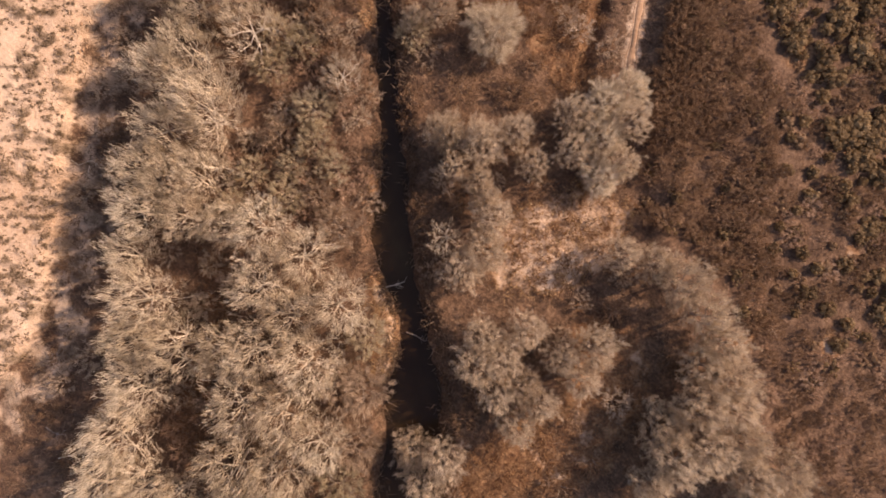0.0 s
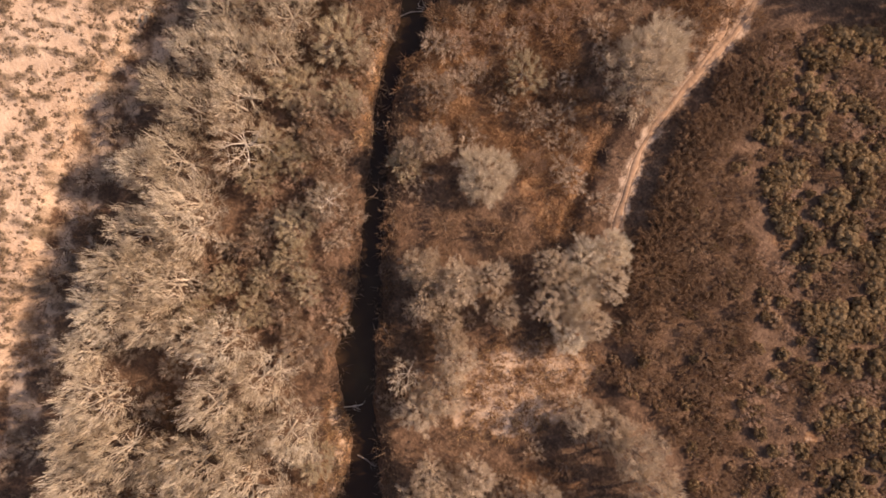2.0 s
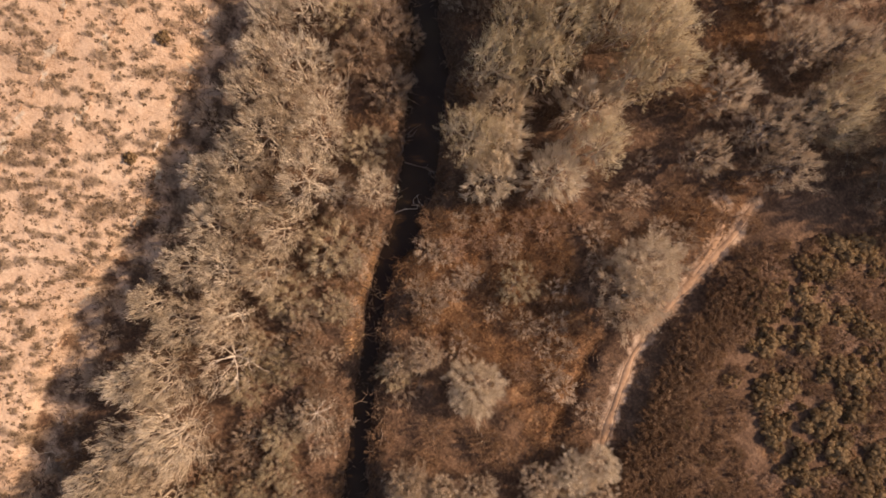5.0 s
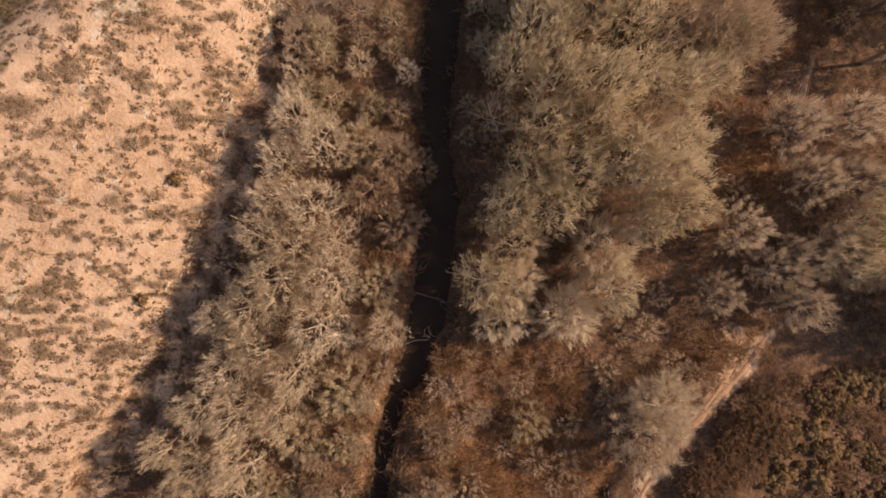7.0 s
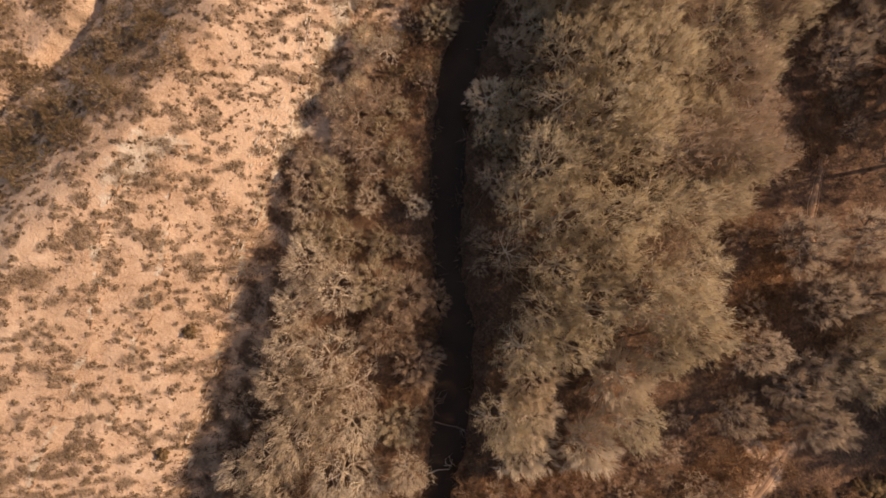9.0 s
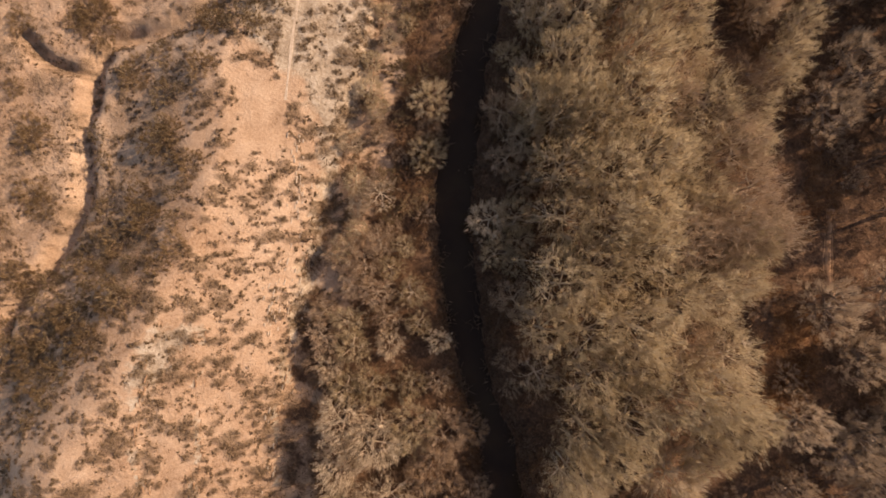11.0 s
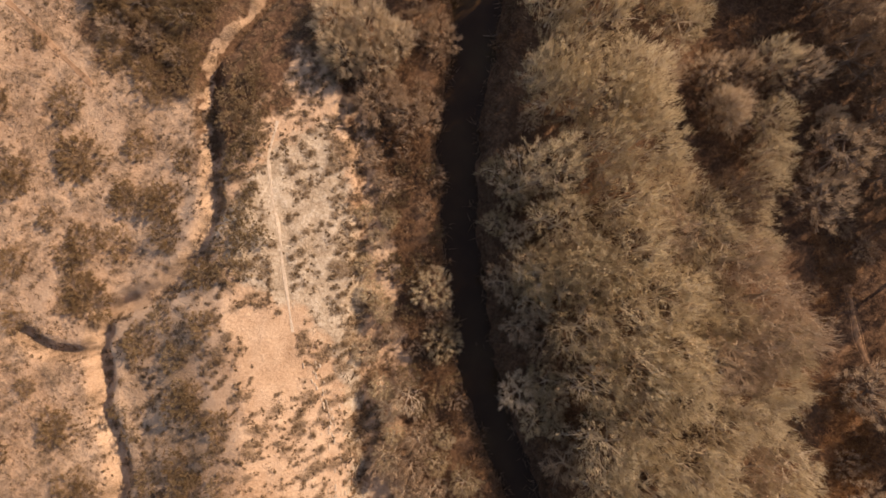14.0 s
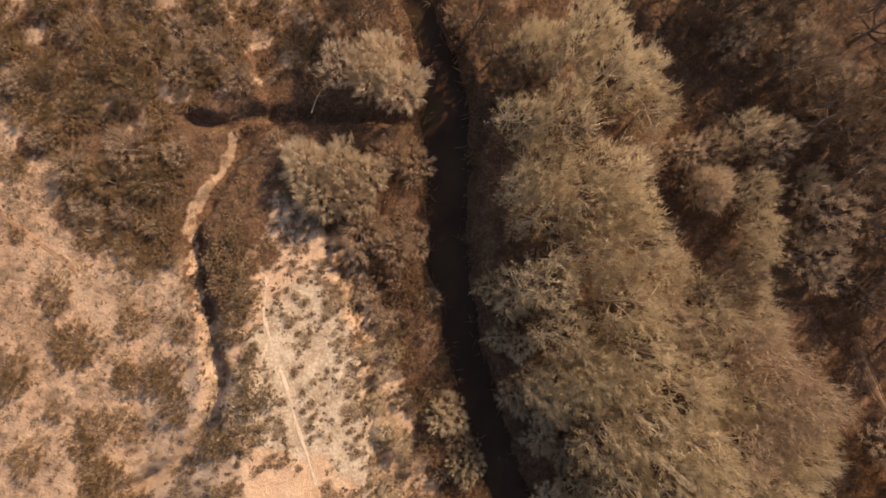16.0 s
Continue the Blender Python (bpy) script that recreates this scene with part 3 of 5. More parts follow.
# ---- plants ----
def tube(path, radii, sides=5):
    path, v, f = np.asarray(path, float), [], []
    for k, (p, r) in enumerate(zip(path, radii)):
        d = path[min(k + 1, len(path) - 1)] - path[max(k - 1, 0)]
        d = d / np.linalg.norm(d)
        a = np.cross(d, (0.3, 0.9, 0.2))
        a /= np.linalg.norm(a)
        b = np.cross(d, a)
        for j in range(sides):
            w = 6.2832 * j / sides
            v.append(p + r * (a * math.cos(w) + b * math.sin(w)))
    for k in range(len(path) - 1):
        for j in range(sides):
            i, n = k * sides + j, k * sides + (j + 1) % sides
            f.append((i, n, n + sides, i + sides))
    f.append(tuple(range((len(path) - 1) * sides, len(path) * sides)))
    return v, f


class Heap:
    """Collects pieces of one mesh."""

    def __init__(self):
        self.v, self.f = [], []

    def add(self, v, f):
        n = len(self.v)
        self.v.extend(tuple(map(float, p)) for p in v)
        self.f.extend(tuple(int(i) + n for i in q) for q in f)


def sprigs(rng, anchors, ways, count, length, fan, width, lift=0.25):
    """Fine twigs: slim upward-facing blades that fan out from each anchor."""
    n = len(anchors) * count
    a, w = np.repeat(anchors, count, 0), np.repeat(ways, count, 0)
    d = w + fan * rng.normal(size=(n, 3))
    d[:, 2] += lift
    d /= np.linalg.norm(d, axis=1)[:, None]
    size = length * rng.uniform(0.55, 1.25, (n, 1))
    base = a + w * rng.uniform(-0.6, 0.3, (n, 1)) * length + rng.normal(size=(n, 3)) * min(0.2 * length, 0.2)
    side = np.cross(d, np.array([0, 0, 1.0]) + 0.5 * rng.normal(size=(n, 3)))
    side /= np.linalg.norm(side, axis=1)[:, None] + 1e-6
    half = 0.5 * width * rng.uniform(0.6, 1.3, (n, 1))
    v = np.stack([base - side * half, base + side * half, base + d * size], 1).reshape(-1, 3)
    return v, np.arange(3 * n).reshape(-1, 3)


def dome(rng, n, r, top, low, flat=0.35):
    """Points over a crown, more or less evenly, of radius r between low and top."""
    k = np.arange(n) + 0.5
    up = 1 - (1 + flat) * k / n
    az = 2.39996 * k + rng.uniform(0, 6.28)
    lobes = 1 + 0.16 * np.sin(3 * az + rng.uniform(0, 6)) + 0.1 * np.sin(5 * az + rng.uniform(0, 6))
    flatr = np.sqrt(np.clip(1 - up * up, 0, 1)) * lobes
    s = rng.uniform(0.72, 1.05, n)
    p = np.stack([r * s * flatr * np.cos(az), r * s * flatr * np.sin(az), low + (top - low) * np.clip(up, -0.3, 1) * s], -1)
    return p + rng.normal(size=p.shape) * 0.12 * r


def bare_tree(seed, twig, bark, name, label, plumes=215, count=15, tall=10.2, r=4.0, limbs=5, width=0.066, length=1.2, fan=0.24, thick=0.9, upright=0.6, low=0.45):
    rng = np.random.RandomState(seed)
    root = new(name)
    root.empty_display_size = 0.2
    fork = tall * rng.uniform(0.3, 0.42)
    lean = rng.normal(size=2) * 0.35
    trunk = [(0, 0, -0.5), (lean[0] * 0.2, lean[1] * 0.2, fork * 0.5), (lean[0] * 0.5, lean[1] * 0.5, fork), (lean[0], lean[1], tall * 0.62), (lean[0] * 1.2, lean[1] * 1.2, tall * 0.85)]
    link("trunk", *tube(trunk, np.array([0.24, 0.19, 0.15, 0.09, 0.03]) * thick, 7), bark, root)
    tips = dome(rng, plumes, r, tall, tall * low)
    owner = ((np.arctan2(tips[:, 1], tips[:, 0]) + 3.1416) / 6.2832 * limbs).astype(int) % limbs
    for k in range(limbs):
        mine = tips[owner == k]
        if len(mine) < 2:
            continue
        heap = Heap()
        start = np.array([lean[0] * 0.5, lean[1] * 0.5, fork * rng.uniform(0.8, 1.25)])
        end = mine.mean(0) * np.array([1.05, 1.05, 0.94])
        bend = start + (end - start) * 0.45 + np.array([0, 0, -0.3]) + rng.normal(size=3) * 0.25
        heap.add(*tube([start, bend, end], np.array([0.13, 0.09, 0.04]) * thick, 5))
        for tip in mine[:: 2]:
            f = rng.uniform(0.3, 0.95)
            s = bend + (end - bend) * f if f > 0.4 else start + (bend - start) * (f + 0.5)
            m = s + (tip - s) * 0.5 + rng.normal(size=3) * 0.25 + np.array([0, 0, 0.45])
            tip = tip + (tip - m) * 0.15
            heap.add(*tube([s, m, tip], np.array([0.055, 0.04, 0.015]) * thick, 3))
        link("limb", heap.v, heap.f, bark, root)
    ways = tips - np.array([0, 0, tall * 0.3])
    ways /= np.linalg.norm(ways, axis=1)[:, None]
    ways = 0.55 * ways + np.array([0, 0, upright]) + 0.16 * rng.normal(size=ways.shape)
    ways /= np.linalg.norm(ways, axis=1)[:, None]
    link("crown", *sprigs(rng, tips, ways, count, length, fan, width), twig, root)
    return tagged(root, label, "tree")


def lobes(rng, centres, size, count, leaf, rough=0.16, flat=1.0):
    """Leaves that clothe small round lobes, lying along their surface."""
    n = len(centres) * count
    out = rng.normal(size=(n, 3))
    out[:, 2] = np.abs(out[:, 2]) * 1.1 - 0.25
    out /= np.linalg.norm(out, axis=1)[:, None]
    base = np.repeat(centres, count, 0) + out * np.array([1, 1, flat]) * np.repeat(size, count)[:, None] * rng.uniform(0.8, 1.08, (n, 1))
    tilt = out + rough * rng.normal(size=(n, 3))
    d = np.cross(tilt, rng.normal(size=(n, 3)))
    d /= np.linalg.norm(d, axis=1)[:, None]
    side = np.cross(tilt, d)
    side /= np.linalg.norm(side, axis=1)[:, None]
    k = leaf * rng.uniform(0.6, 1.3, (n, 1))
    v = np.stack([base - side * k * 0.5 - d * k * 0.4, base + side * k * 0.5 - d * k * 0.4, base + d * k * 0.8], 1).reshape(-1, 3)
    return v, np.arange(3 * n).reshape(-1, 3)


def leafy_bush(seed, leaf, bark, name, label, tall, r, knobs, count, size):
    rng = np.random.RandomState(seed)
    root = new(name)
    root.empty_display_size = 0.2
    tips = dome(rng, knobs, r * 0.75, tall * 0.8, tall * 0.3, 0.45)
    heap = Heap()
    for k in range(4):
        tip = tips[rng.randint(len(tips))] * 0.9
        heap.add(*tube([(0.1 * math.cos(k * 1.6), 0.1 * math.sin(k * 1.6), -0.3), tip * np.array([0.4, 0.4, 0.5]), tip], (0.06, 0.045, 0.015), 4))
    link("stem", heap.v, heap.f, bark, root)
    wide = r * rng.uniform(0.14, 0.36, knobs)
    heap = Heap()
    heap.add(*lobes(rng, tips, wide, count, size, 0.4))
    for c, k in zip(tips, wide):
        # the dense inner foliage of a lobe
        bm = bmesh.new()
        bmesh.ops.create_icosphere(bm, subdivisions=2, radius=1.0)
        bm.verts.ensure_lookup_table()
        v = np.array([p.co for p in bm.verts]) * rng.uniform(0.55, 0.95, (len(bm.verts), 1))
        heap.add(v * k * np.array([1, 1, 0.9]) + c, [[p.index for p in f.verts] for f in bm.faces if f.calc_center_median().z > -0.1])
        bm.free()
    link("crown", heap.v, heap.f, leaf, root)
    return tagged(root, label, "shrub")


def bush(seed, leaf, bark, name, label, category="shrub", tall=2.5, r=1.6, clumps=44, count=20, width=0.15, length=0.34, fan=0.85, stems=4):
    rng = np.random.RandomState(seed)
    root = new(name)
    root.empty_display_size = 0.2
    tips = dome(rng, clumps, r, tall, tall * 0.4, 0.5)
    heap = Heap()
    for k in range(stems):
        tip = tips[rng.randint(len(tips))] * 0.9
        heap.add(*tube([(0.1 * math.cos(k * 1.6), 0.1 * math.sin(k * 1.6), -0.3), tip * np.array([0.4, 0.4, 0.5]), tip], (0.06, 0.045, 0.015), 4))
    link("stem", heap.v, heap.f, bark, root)
    ways = tips - np.array([0, 0, tall * 0.25])
    ways /= np.linalg.norm(ways, axis=1)[:, None]
    link("crown", *sprigs(rng, tips, ways, count, length, fan, width), leaf, root)
    return tagged(root, label, category)


def planted(kinds, places, size, group, rng, sink=0.0, follow=0.5):
    """Copies of the kinds at (x, y, radius); each first one stands at its own first place."""
    fresh = {id(k): True for k in kinds}
    xy = np.array([p[:2] for p in places], float)
    zs = height(xy[:, 0], xy[:, 1])
    for n, (place, z) in enumerate(zip(places, zs)):
        ob = kinds[n % len(kinds)] if n < len(kinds) else kinds[rng.randint(len(kinds))]
        k = place[2] / size
        m = pose(place[0], place[1], z - sink, rng.uniform(-4, 4), rng.uniform(-4, 4), rng.uniform(0, 360)) @ Matrix.Diagonal((k, k, follow * k + (1 - follow) * rng.uniform(0.85, 1.1), 1))
        if fresh.pop(id(ob), False):
            ob.matrix_basis = m
            ob["group"] = group
        else:
            c = copy_thing(ob, Matrix())
            c.matrix_basis = m


PALE_A = [(-45, 1, 3.4), (-42, 4.5, 3.8), (-35, 0.5, 4.5), (-37.5, -5.5, 3.8), (-37.5, -11.5, 3.4), (-32.5, -11, 3.8), (-33.5, -15.5, 3.8), (-31.5, -21.5, 3.4), (-27, -17, 3.8), (-25.5, -24, 4.2), (-21.5, -19.5, 3.4), (-23.5, -29.5, 3.4), (-18.5, -27, 3.8), (-19, -34, 3.8), (-17.5, -40, 4.2), (-12.5, -39, 4.2), (-15, -45.5, 3.8), (-10.5, -43.5, 3.8), (-31, 18.5, 3), (-27.5, 21, 2.3), (-17.5, -1, 3.8), (-12, -1.5, 3.4), (-19.5, -7.5, 3.8), (-13, -7, 3.8), (-15, -13.5, 3.8), (-9, -14.5, 3.8), (-5.5, -9.5, 3.8), (-10.5, -20.5, 3.8), (-4, -18, 4.2), (1, -18.5, 3.4), (-7, -27.5, 4.2), (-2.5, -25, 3.8)]
PALE_B = [(-3, -33.5, 4.2), (2, -31.5, 3.8), (4, -25.5, 3.4), (10, -28.5, 3.4), (7.5, 29.5, 4.5), (6.5, 35, 3.4), (11.5, 26, 4.5), (6, 39.5, 2.6), (18, -5, 4.5), (24, -4, 4.5), (22, -8, 4.2), (19, -18, 4.2), (24, -18, 3.8), (-58.5, 25.5, 3), (-56.5, 30.5, 3.8), (-56, 36, 4.2), (-52.5, 41, 3.8), (-47, 44.5, 3.4), (-48.5, 35.5, 4.2), (-51, 27.5, 3.8), (-52, 22.5, 3.4), (-46, 29, 3.4), (-43.5, 37, 3.4), (-41.5, 41.5, 2.6), (-50.5, 16, 3.4), (-46.5, 19.5, 3.8), (-43.5, 23.5, 3.4), (-51, 10, 3), (-45, 11, 3.4), (-42, 15.5, 3.4), (-35, 28.5, 3), (-34, 57, 4.2)]
PALE_C = [(-31.5, 53, 3.4), (-37.5, 55.5, 3.4), (-26, 61, 3.8), (-21, 31, 3.4), (-12, 34, 4.7), (-19.5, 34.5, 3), (-80.5, 61.5, 3.4), (-75.5, 62, 3.8), (-73.5, 57, 3.4), (-68.5, 59, 3.8), (-71.5, 51.5, 3.4), (-66.5, 52, 3.8), (-68.5, 46.5, 3), (-65, 42.5, 3.4), (-60.5, 45, 3.8), (-62.5, 37.5, 3.4), (-58, 39.5, 3.4), (-63, 81, 3.8), (-58, 84, 4.2), (-55, 89, 4.2), (-51.5, 94.5, 4.2), (-47.5, 99, 4.5), (-42.5, 105, 4.5), (-38, 107.5, 3.8), (-56.5, 77.5, 3.4), (-52, 80.5, 4.2), (-47, 85, 4.5), (-44, 91, 4.5), (-40, 94.5, 4.2), (-38, 99, 3.8), (-48, 76, 3.8), (-44, 81, 3.8)]
PALE_D = [(-38, 87, 3.8), (-33.5, 89.5, 4.2), (-32.5, 83.5, 4.5), (-36.5, 80.5, 4.2), (-41, 74, 4.2), (-44.5, 70, 3.8), (-43.5, 64.5, 3.4), (-39.5, 68.5, 3.4), (-28, 82.5, 3.8), (-38, 62.5, 4.2), (-28.5, 70, 4.9), (-5.5, 100.5, 4.2), (-2, 96.5, 3), (-3.5, 87.5, 4.5), (-72.5, 94, 2.6), (-72, 103.5, 3.8), (-67.5, 105.5, 4.2), (-64.5, 109.5, 4.5), (-61, 114, 4.5), (-56, 116.5, 4.5), (-53, 120.5, 4.2), (-50, 125, 3.8), (-66.5, 97.5, 4.2), (-62, 100.5, 4.2), (-58, 104.5, 4.5), (-54.5, 109, 3.8), (-49, 114, 4.2), (-46, 118, 3.4), (-63, 92, 3.8), (-58, 95, 4.2), (-54, 98.5, 4.2), (-51, 104, 3.4)]
PALE_E = [(-47.5, 106, 3.8), (-43.5, 110.5, 3.8), (-42.5, 102, 3.8), (-39, 105, 3.8), (-79, 64.5, 2.6), (-87, 117.5, 2.6), (-80, 125.5, 4.2), (-75.5, 128.5, 4.5), (-72.5, 133, 4.2), (-77.5, 116.5, 3.8), (-73.5, 121, 4.2), (-68.5, 123.5, 4.5), (-61.5, 121, 3.8), (-57, 121, 3.4), (-68.5, 115.5, 4.2), (-74.5, 109.5, 3.8), (-79.5, 105.5, 3), (-75, 102.5, 3.4), (-70, 105.5, 3.8), (-58, 135.5, 3.4), (-53, 142, 3), (-47.5, 137, 3.8), (-49.5, 131, 3.4), (-48, 124.5, 3.4), (-41, 138, 3), (-51, 119, 3), (-99, 103.5, 3), (-94.5, 108, 2.6), (-78.5, 69, 3), (-111.5, 123.5, 5.3), (-107, 126.5, 4.5), (-115, 126.5, 3.4)]
PALE_F = [(-108, 139, 4.5), (-103, 139, 3.8), (-107, 143.5, 3.4), (-96, 101, 2.6), (-86, 146.5, 3.4), (-81, 147.5, 4.2), (-75, 145.5, 4.5), (-78, 151.5, 3.8), (-68, 143.5, 3.8), (-85.5, 137.5, 3.4), (-80, 138.5, 4.2), (-81.5, 131.5, 3.8), (-70, 128, 3.8), (-83.5, 128, 3), (-70, 148.5, 3.4), (-55.5, 135, 3.9), (-52, 146.5, 3.4), (-48, 140, 3.4), (-48.5, 133, 3.4), (-48, 127.5, 3.4), (-38, 128, 2.6), (-36, 134.5, 3)]
PALE = PALE_A + PALE_B + PALE_C + PALE_D + PALE_E + PALE_F
WHITE_A = [(-35.5, 13, 3.4), (-24, 15, 2.3), (0.5, 6.5, 2.3), (15.5, -19, 2.6), (-55, 44.5, 3.4), (-53.5, 72.5, 3), (-83, 82, 2.9), (-81, 114.5, 3.8), (-84.5, 80.5, 3)]
WHITE = WHITE_A
BROWN_A = [(-29, 11, 2.6), (4.5, -17, 3), (0, -11, 2.6), (8, -23.5, 3), (-39.5, 31.5, 3.4), (-38.5, 22.5, 3), (-35.5, 33.5, 2.6), (-21, 26.5, 2.3), (-25, 36.5, 2.3), (-18.5, 47.5, 2.6), (-74.5, 67.5, 3.8), (-68.5, 66, 3.4), (-63, 56, 3.4), (-59, 57.5, 3.4), (-55.5, 60, 2.3), (-57.5, 53, 3.4), (-51, 52.5, 3), (-83, 73.5, 3.2), (-87, 90, 2.6), (-78, 77, 2.3), (-72, 71, 2.6), (-67.5, 68, 3.4), (-77.5, 73.5, 2.1), (-91, 84, 2.3), (-98.5, 110.5, 3), (-93.5, 101.5, 2.3), (-87.5, 95, 2.6), (-89.5, 89.5, 1.9), (-83.5, 88.5, 2.3), (-83.5, 70.5, 2.6)]
BROWN_B = [(-71, 64, 3), (-104.5, 118, 3.4), (-99.5, 117.5, 2.6), (-99, 130, 2.6), (-102.5, 130.5, 2.6), (-95, 110, 3), (-100.5, 108.5, 2.6)]
BROWN = BROWN_A + BROWN_B
GREY_A = [(-9, 17.5, 2.6), (-4, 19.5, 3), (5, 8, 3), (5, 4, 2.6), (1.5, 31, 4.2), (5, 24.5, 3.4), (3.5, 12.5, 2.6), (21.5, 19, 4.2), (26.5, 23, 4.5), (32, 20.5, 4.5), (27.5, 18, 3.8), (37, 16.5, 4.5), (43, 14.5, 4.5), (38.5, 11, 4.5), (45.5, 8, 4.9), (40.5, 4, 4.5), (34.5, 6, 3.8), (53, 6, 4.2), (46, 0.5, 4.5), (41.5, -2, 3.8), (20.5, 1.5, 4.2), (12.5, -1.5, 3.4), (25.5, 5, 3.8), (23.5, 10, 3.4), (24, -1, 3.8), (16.5, 2.5, 3), (-15.5, 79, 4.5), (-12.5, 83.5, 3.8), (-6.5, 58, 4.5), (-20.5, 103.5, 4.5), (-18.5, 97, 4.2), (-13, 101, 4.2)]
GREY_B = [(-10, 94.5, 4.2), (-12, 90, 3.8), (-8, 85, 3.8), (-9.5, 107, 3), (-19, 108.5, 3.4), (-40, 126.5, 3.8), (-39.5, 133.5, 4.2), (-49, 143, 3), (-112, 140.5, 3), (-61, 138.5, 2.6), (-57.5, 140, 2.3), (-57.5, 156, 3), (-49, 157, 3.4), (-41.5, 152.5, 3.4)]
GREY = GREY_A + GREY_B

FUZZY = [(-12.2, 33.4, 3.7), (-7.5, 63, 4.4), (6.4, 35.3, 2.8), (9.1, 30.8, 2.8), (12.4, 26.4, 2.6), (7.8, 38.8, 2.4)]
HAZE = [(-1.2, 32.1), (9.5, 48.0), (20.7, 37.2), (19.0, 24.5), (10.9, 16.2), (1.0, 25.6)]
# more trees fill the gaps of the two woods, and stand on beyond their edge
EAST_WOOD = [(-81, 100), (-88, 118), (-92, 150), (-73, 155), (-65.5, 140), (-69.5, 128), (-56, 119), (-46, 118), (-40, 113), (-33.5, 101.5), (-28, 89), (-26, 76), (-25, 67), (-33, 53), (-46, 64), (-62, 80)]
WEST_WOOD = [(-14.0, -45.4), (-17.6, -36.6), (-22.2, -29.4), (-28.8, -20.8), (-34.6, -11.4), (-40.8, -2.2), (-44.2, 3.7), (-62, 26), (-76, 48), (-70, 70), (-58, 60), (-45, 46), (-38, 34), (-26, 20), (-14, 6), (-6, -8), (6, -18), (12, -32), (20, -48)]
BEYOND = [(3.5, 104, 4.6), (9.5, 101, 4.8), (15, 100, 4.6), (-2, 107, 4.4), (-8, 113, 4.2), (-35.5, 141, 4.6), (-32, 133, 4.6), (-28, 128, 4.2), (-43, 147, 4.6), (-29, 138, 4.8), (-23, 121, 4.4), (-52, 164, 5),
          (-58, 161, 5), (-46, 167, 5), (-38, 161, 4.8), (-34, 154, 4.8), (-30, 147, 4.6), (-64, 162, 4.8), (-55, 169, 5), (-70, 166, 4.6), (6, 97, 4.6), (12, 107, 4.8), (0, 99.5, 4.4), (18, 106, 4.6), (7, 111, 4.8),
          (-38, 148, 4.6), (-48, 154, 4.6), (-25, 131, 4.6)]
DIM = list(BEYOND)
GREY = GREY + [(-4.0, 20.0, 2.2), (-0.9, 23.8, 2.4), (1.5, 13.8, 2.0), (3.5, 21.7, 2.1)]
ROUND = [(-30.1, 71.5, 4.2), (-26.4, 61.1, 3.7), (-31.9, 54.3, 3.4), (-34.6, 58.4, 3.6), (-38.2, 62.2, 3.6), (-103, 139.5, 3.4), (-107.5, 140.5, 3.2), (-107, 144, 3), (-57.2, 134.2, 2.9), (-41.4, 138.6, 1.9)]
ROUND += [(-114.3, 126.4, 3.0), (-108.9, 126.7, 3.4), (-111.1, 122.3, 3.2), (-106.2, 122.9, 2.8), (-105.0, 126.7, 2.6)]
PALE = [p for p in PALE if all(math.hypot(p[0] - q[0], p[1] - q[1]) > 3.6 for q in ROUND)]
# trees round the rusty clearing east of the river
GAUNT = [(-4.8, 87.2, 3.6), (-6.6, 96.8, 3.8), (-16.2, 100.2, 3.6), (-12.4, 104.5, 3.8), (-2.1, 97, 3.4), (-18.8, 88.2, 3.4), (-14.1, 79.5, 3.0), (-24.5, 103.5, 3.8), (-18.7, 110.5, 3.6), (-11, 87.5, 3.8), (-9.5, 92.5, 3.2), (-8.5, 108, 3.2)]
GAUNT += [p for p in GREY if p[1] > 112]
GREY = [p for p in GREY if not (p[1] > 75 and p[0] > -24)]
PALE = [p for p in PALE if not (p[1] > 84 and p[0] > -8)] + [(-5.3, 96, 4.2), (-6.8, 101.6, 4.4)]
GREY = [p for p in GREY if p[1] <= 84]
rng = np.random.RandomState(5)
PALE = [p for p in PALE if all(math.hypot(p[0] - q[0], p[1] - q[1]) > 5 for q in FUZZY)]
GREY = [p for p in GREY if all(math.hypot(p[0] - q[0], p[1] - q[1]) > 5 for q in FUZZY)]
away = beside(np.array([p[0] for p in PALE]), np.array([p[1] for p in PALE]), RIVER)[0]
COLUMN = np.array([(-52.7, 143.5), (-56.6, 134.2), (-50.2, 135.3), (-49.3, 130.5), (-49, 126.5), (-49.2, 121.5), (-46.5, 116.5)])
PALE = [p for p in PALE if np.hypot(*(COLUMN - np.array(p[:2])).T).min() > 3]
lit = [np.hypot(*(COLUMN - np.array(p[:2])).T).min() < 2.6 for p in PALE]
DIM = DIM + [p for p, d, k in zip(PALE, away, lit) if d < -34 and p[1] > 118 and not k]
PALE = [p for p in PALE if p[:2] not in ((-96, 101), (-99, 103.5), (-94.5, 108))]
BROWN += [(-97, 101.5, 2.0), (-94.5, 107, 2.2)]
away = beside(np.array([p[0] for p in PALE]), np.array([p[1] for p in PALE]), RIVER)[0]
lit = [np.hypot(*(COLUMN - np.array(p[:2])).T).min() < 2.6 for p in PALE]
BROWN = BROWN + [(p[0], p[1], p[2] * 0.8) for p, d in zip(PALE, away) if -8.8 < d < 0 and p[1] > 72]
PALE = [p for p, d, k in zip(PALE, away, lit) if (k or d >= -34 or p[1] <= 118) and not (-8.8 < d < 0 and p[1] > 72)]
edge = beside(np.array([p[0] for p in BROWN]), np.array([p[1] for p in BROWN]), SCARP)[0]
BROWN = [p for p, d in zip(BROWN, edge) if d < -5.5 or d > 0 or not 58 < p[1] < 112]
known = np.array(PALE + ROUND + GREY + DIM + GAUNT + WHITE + BROWN)
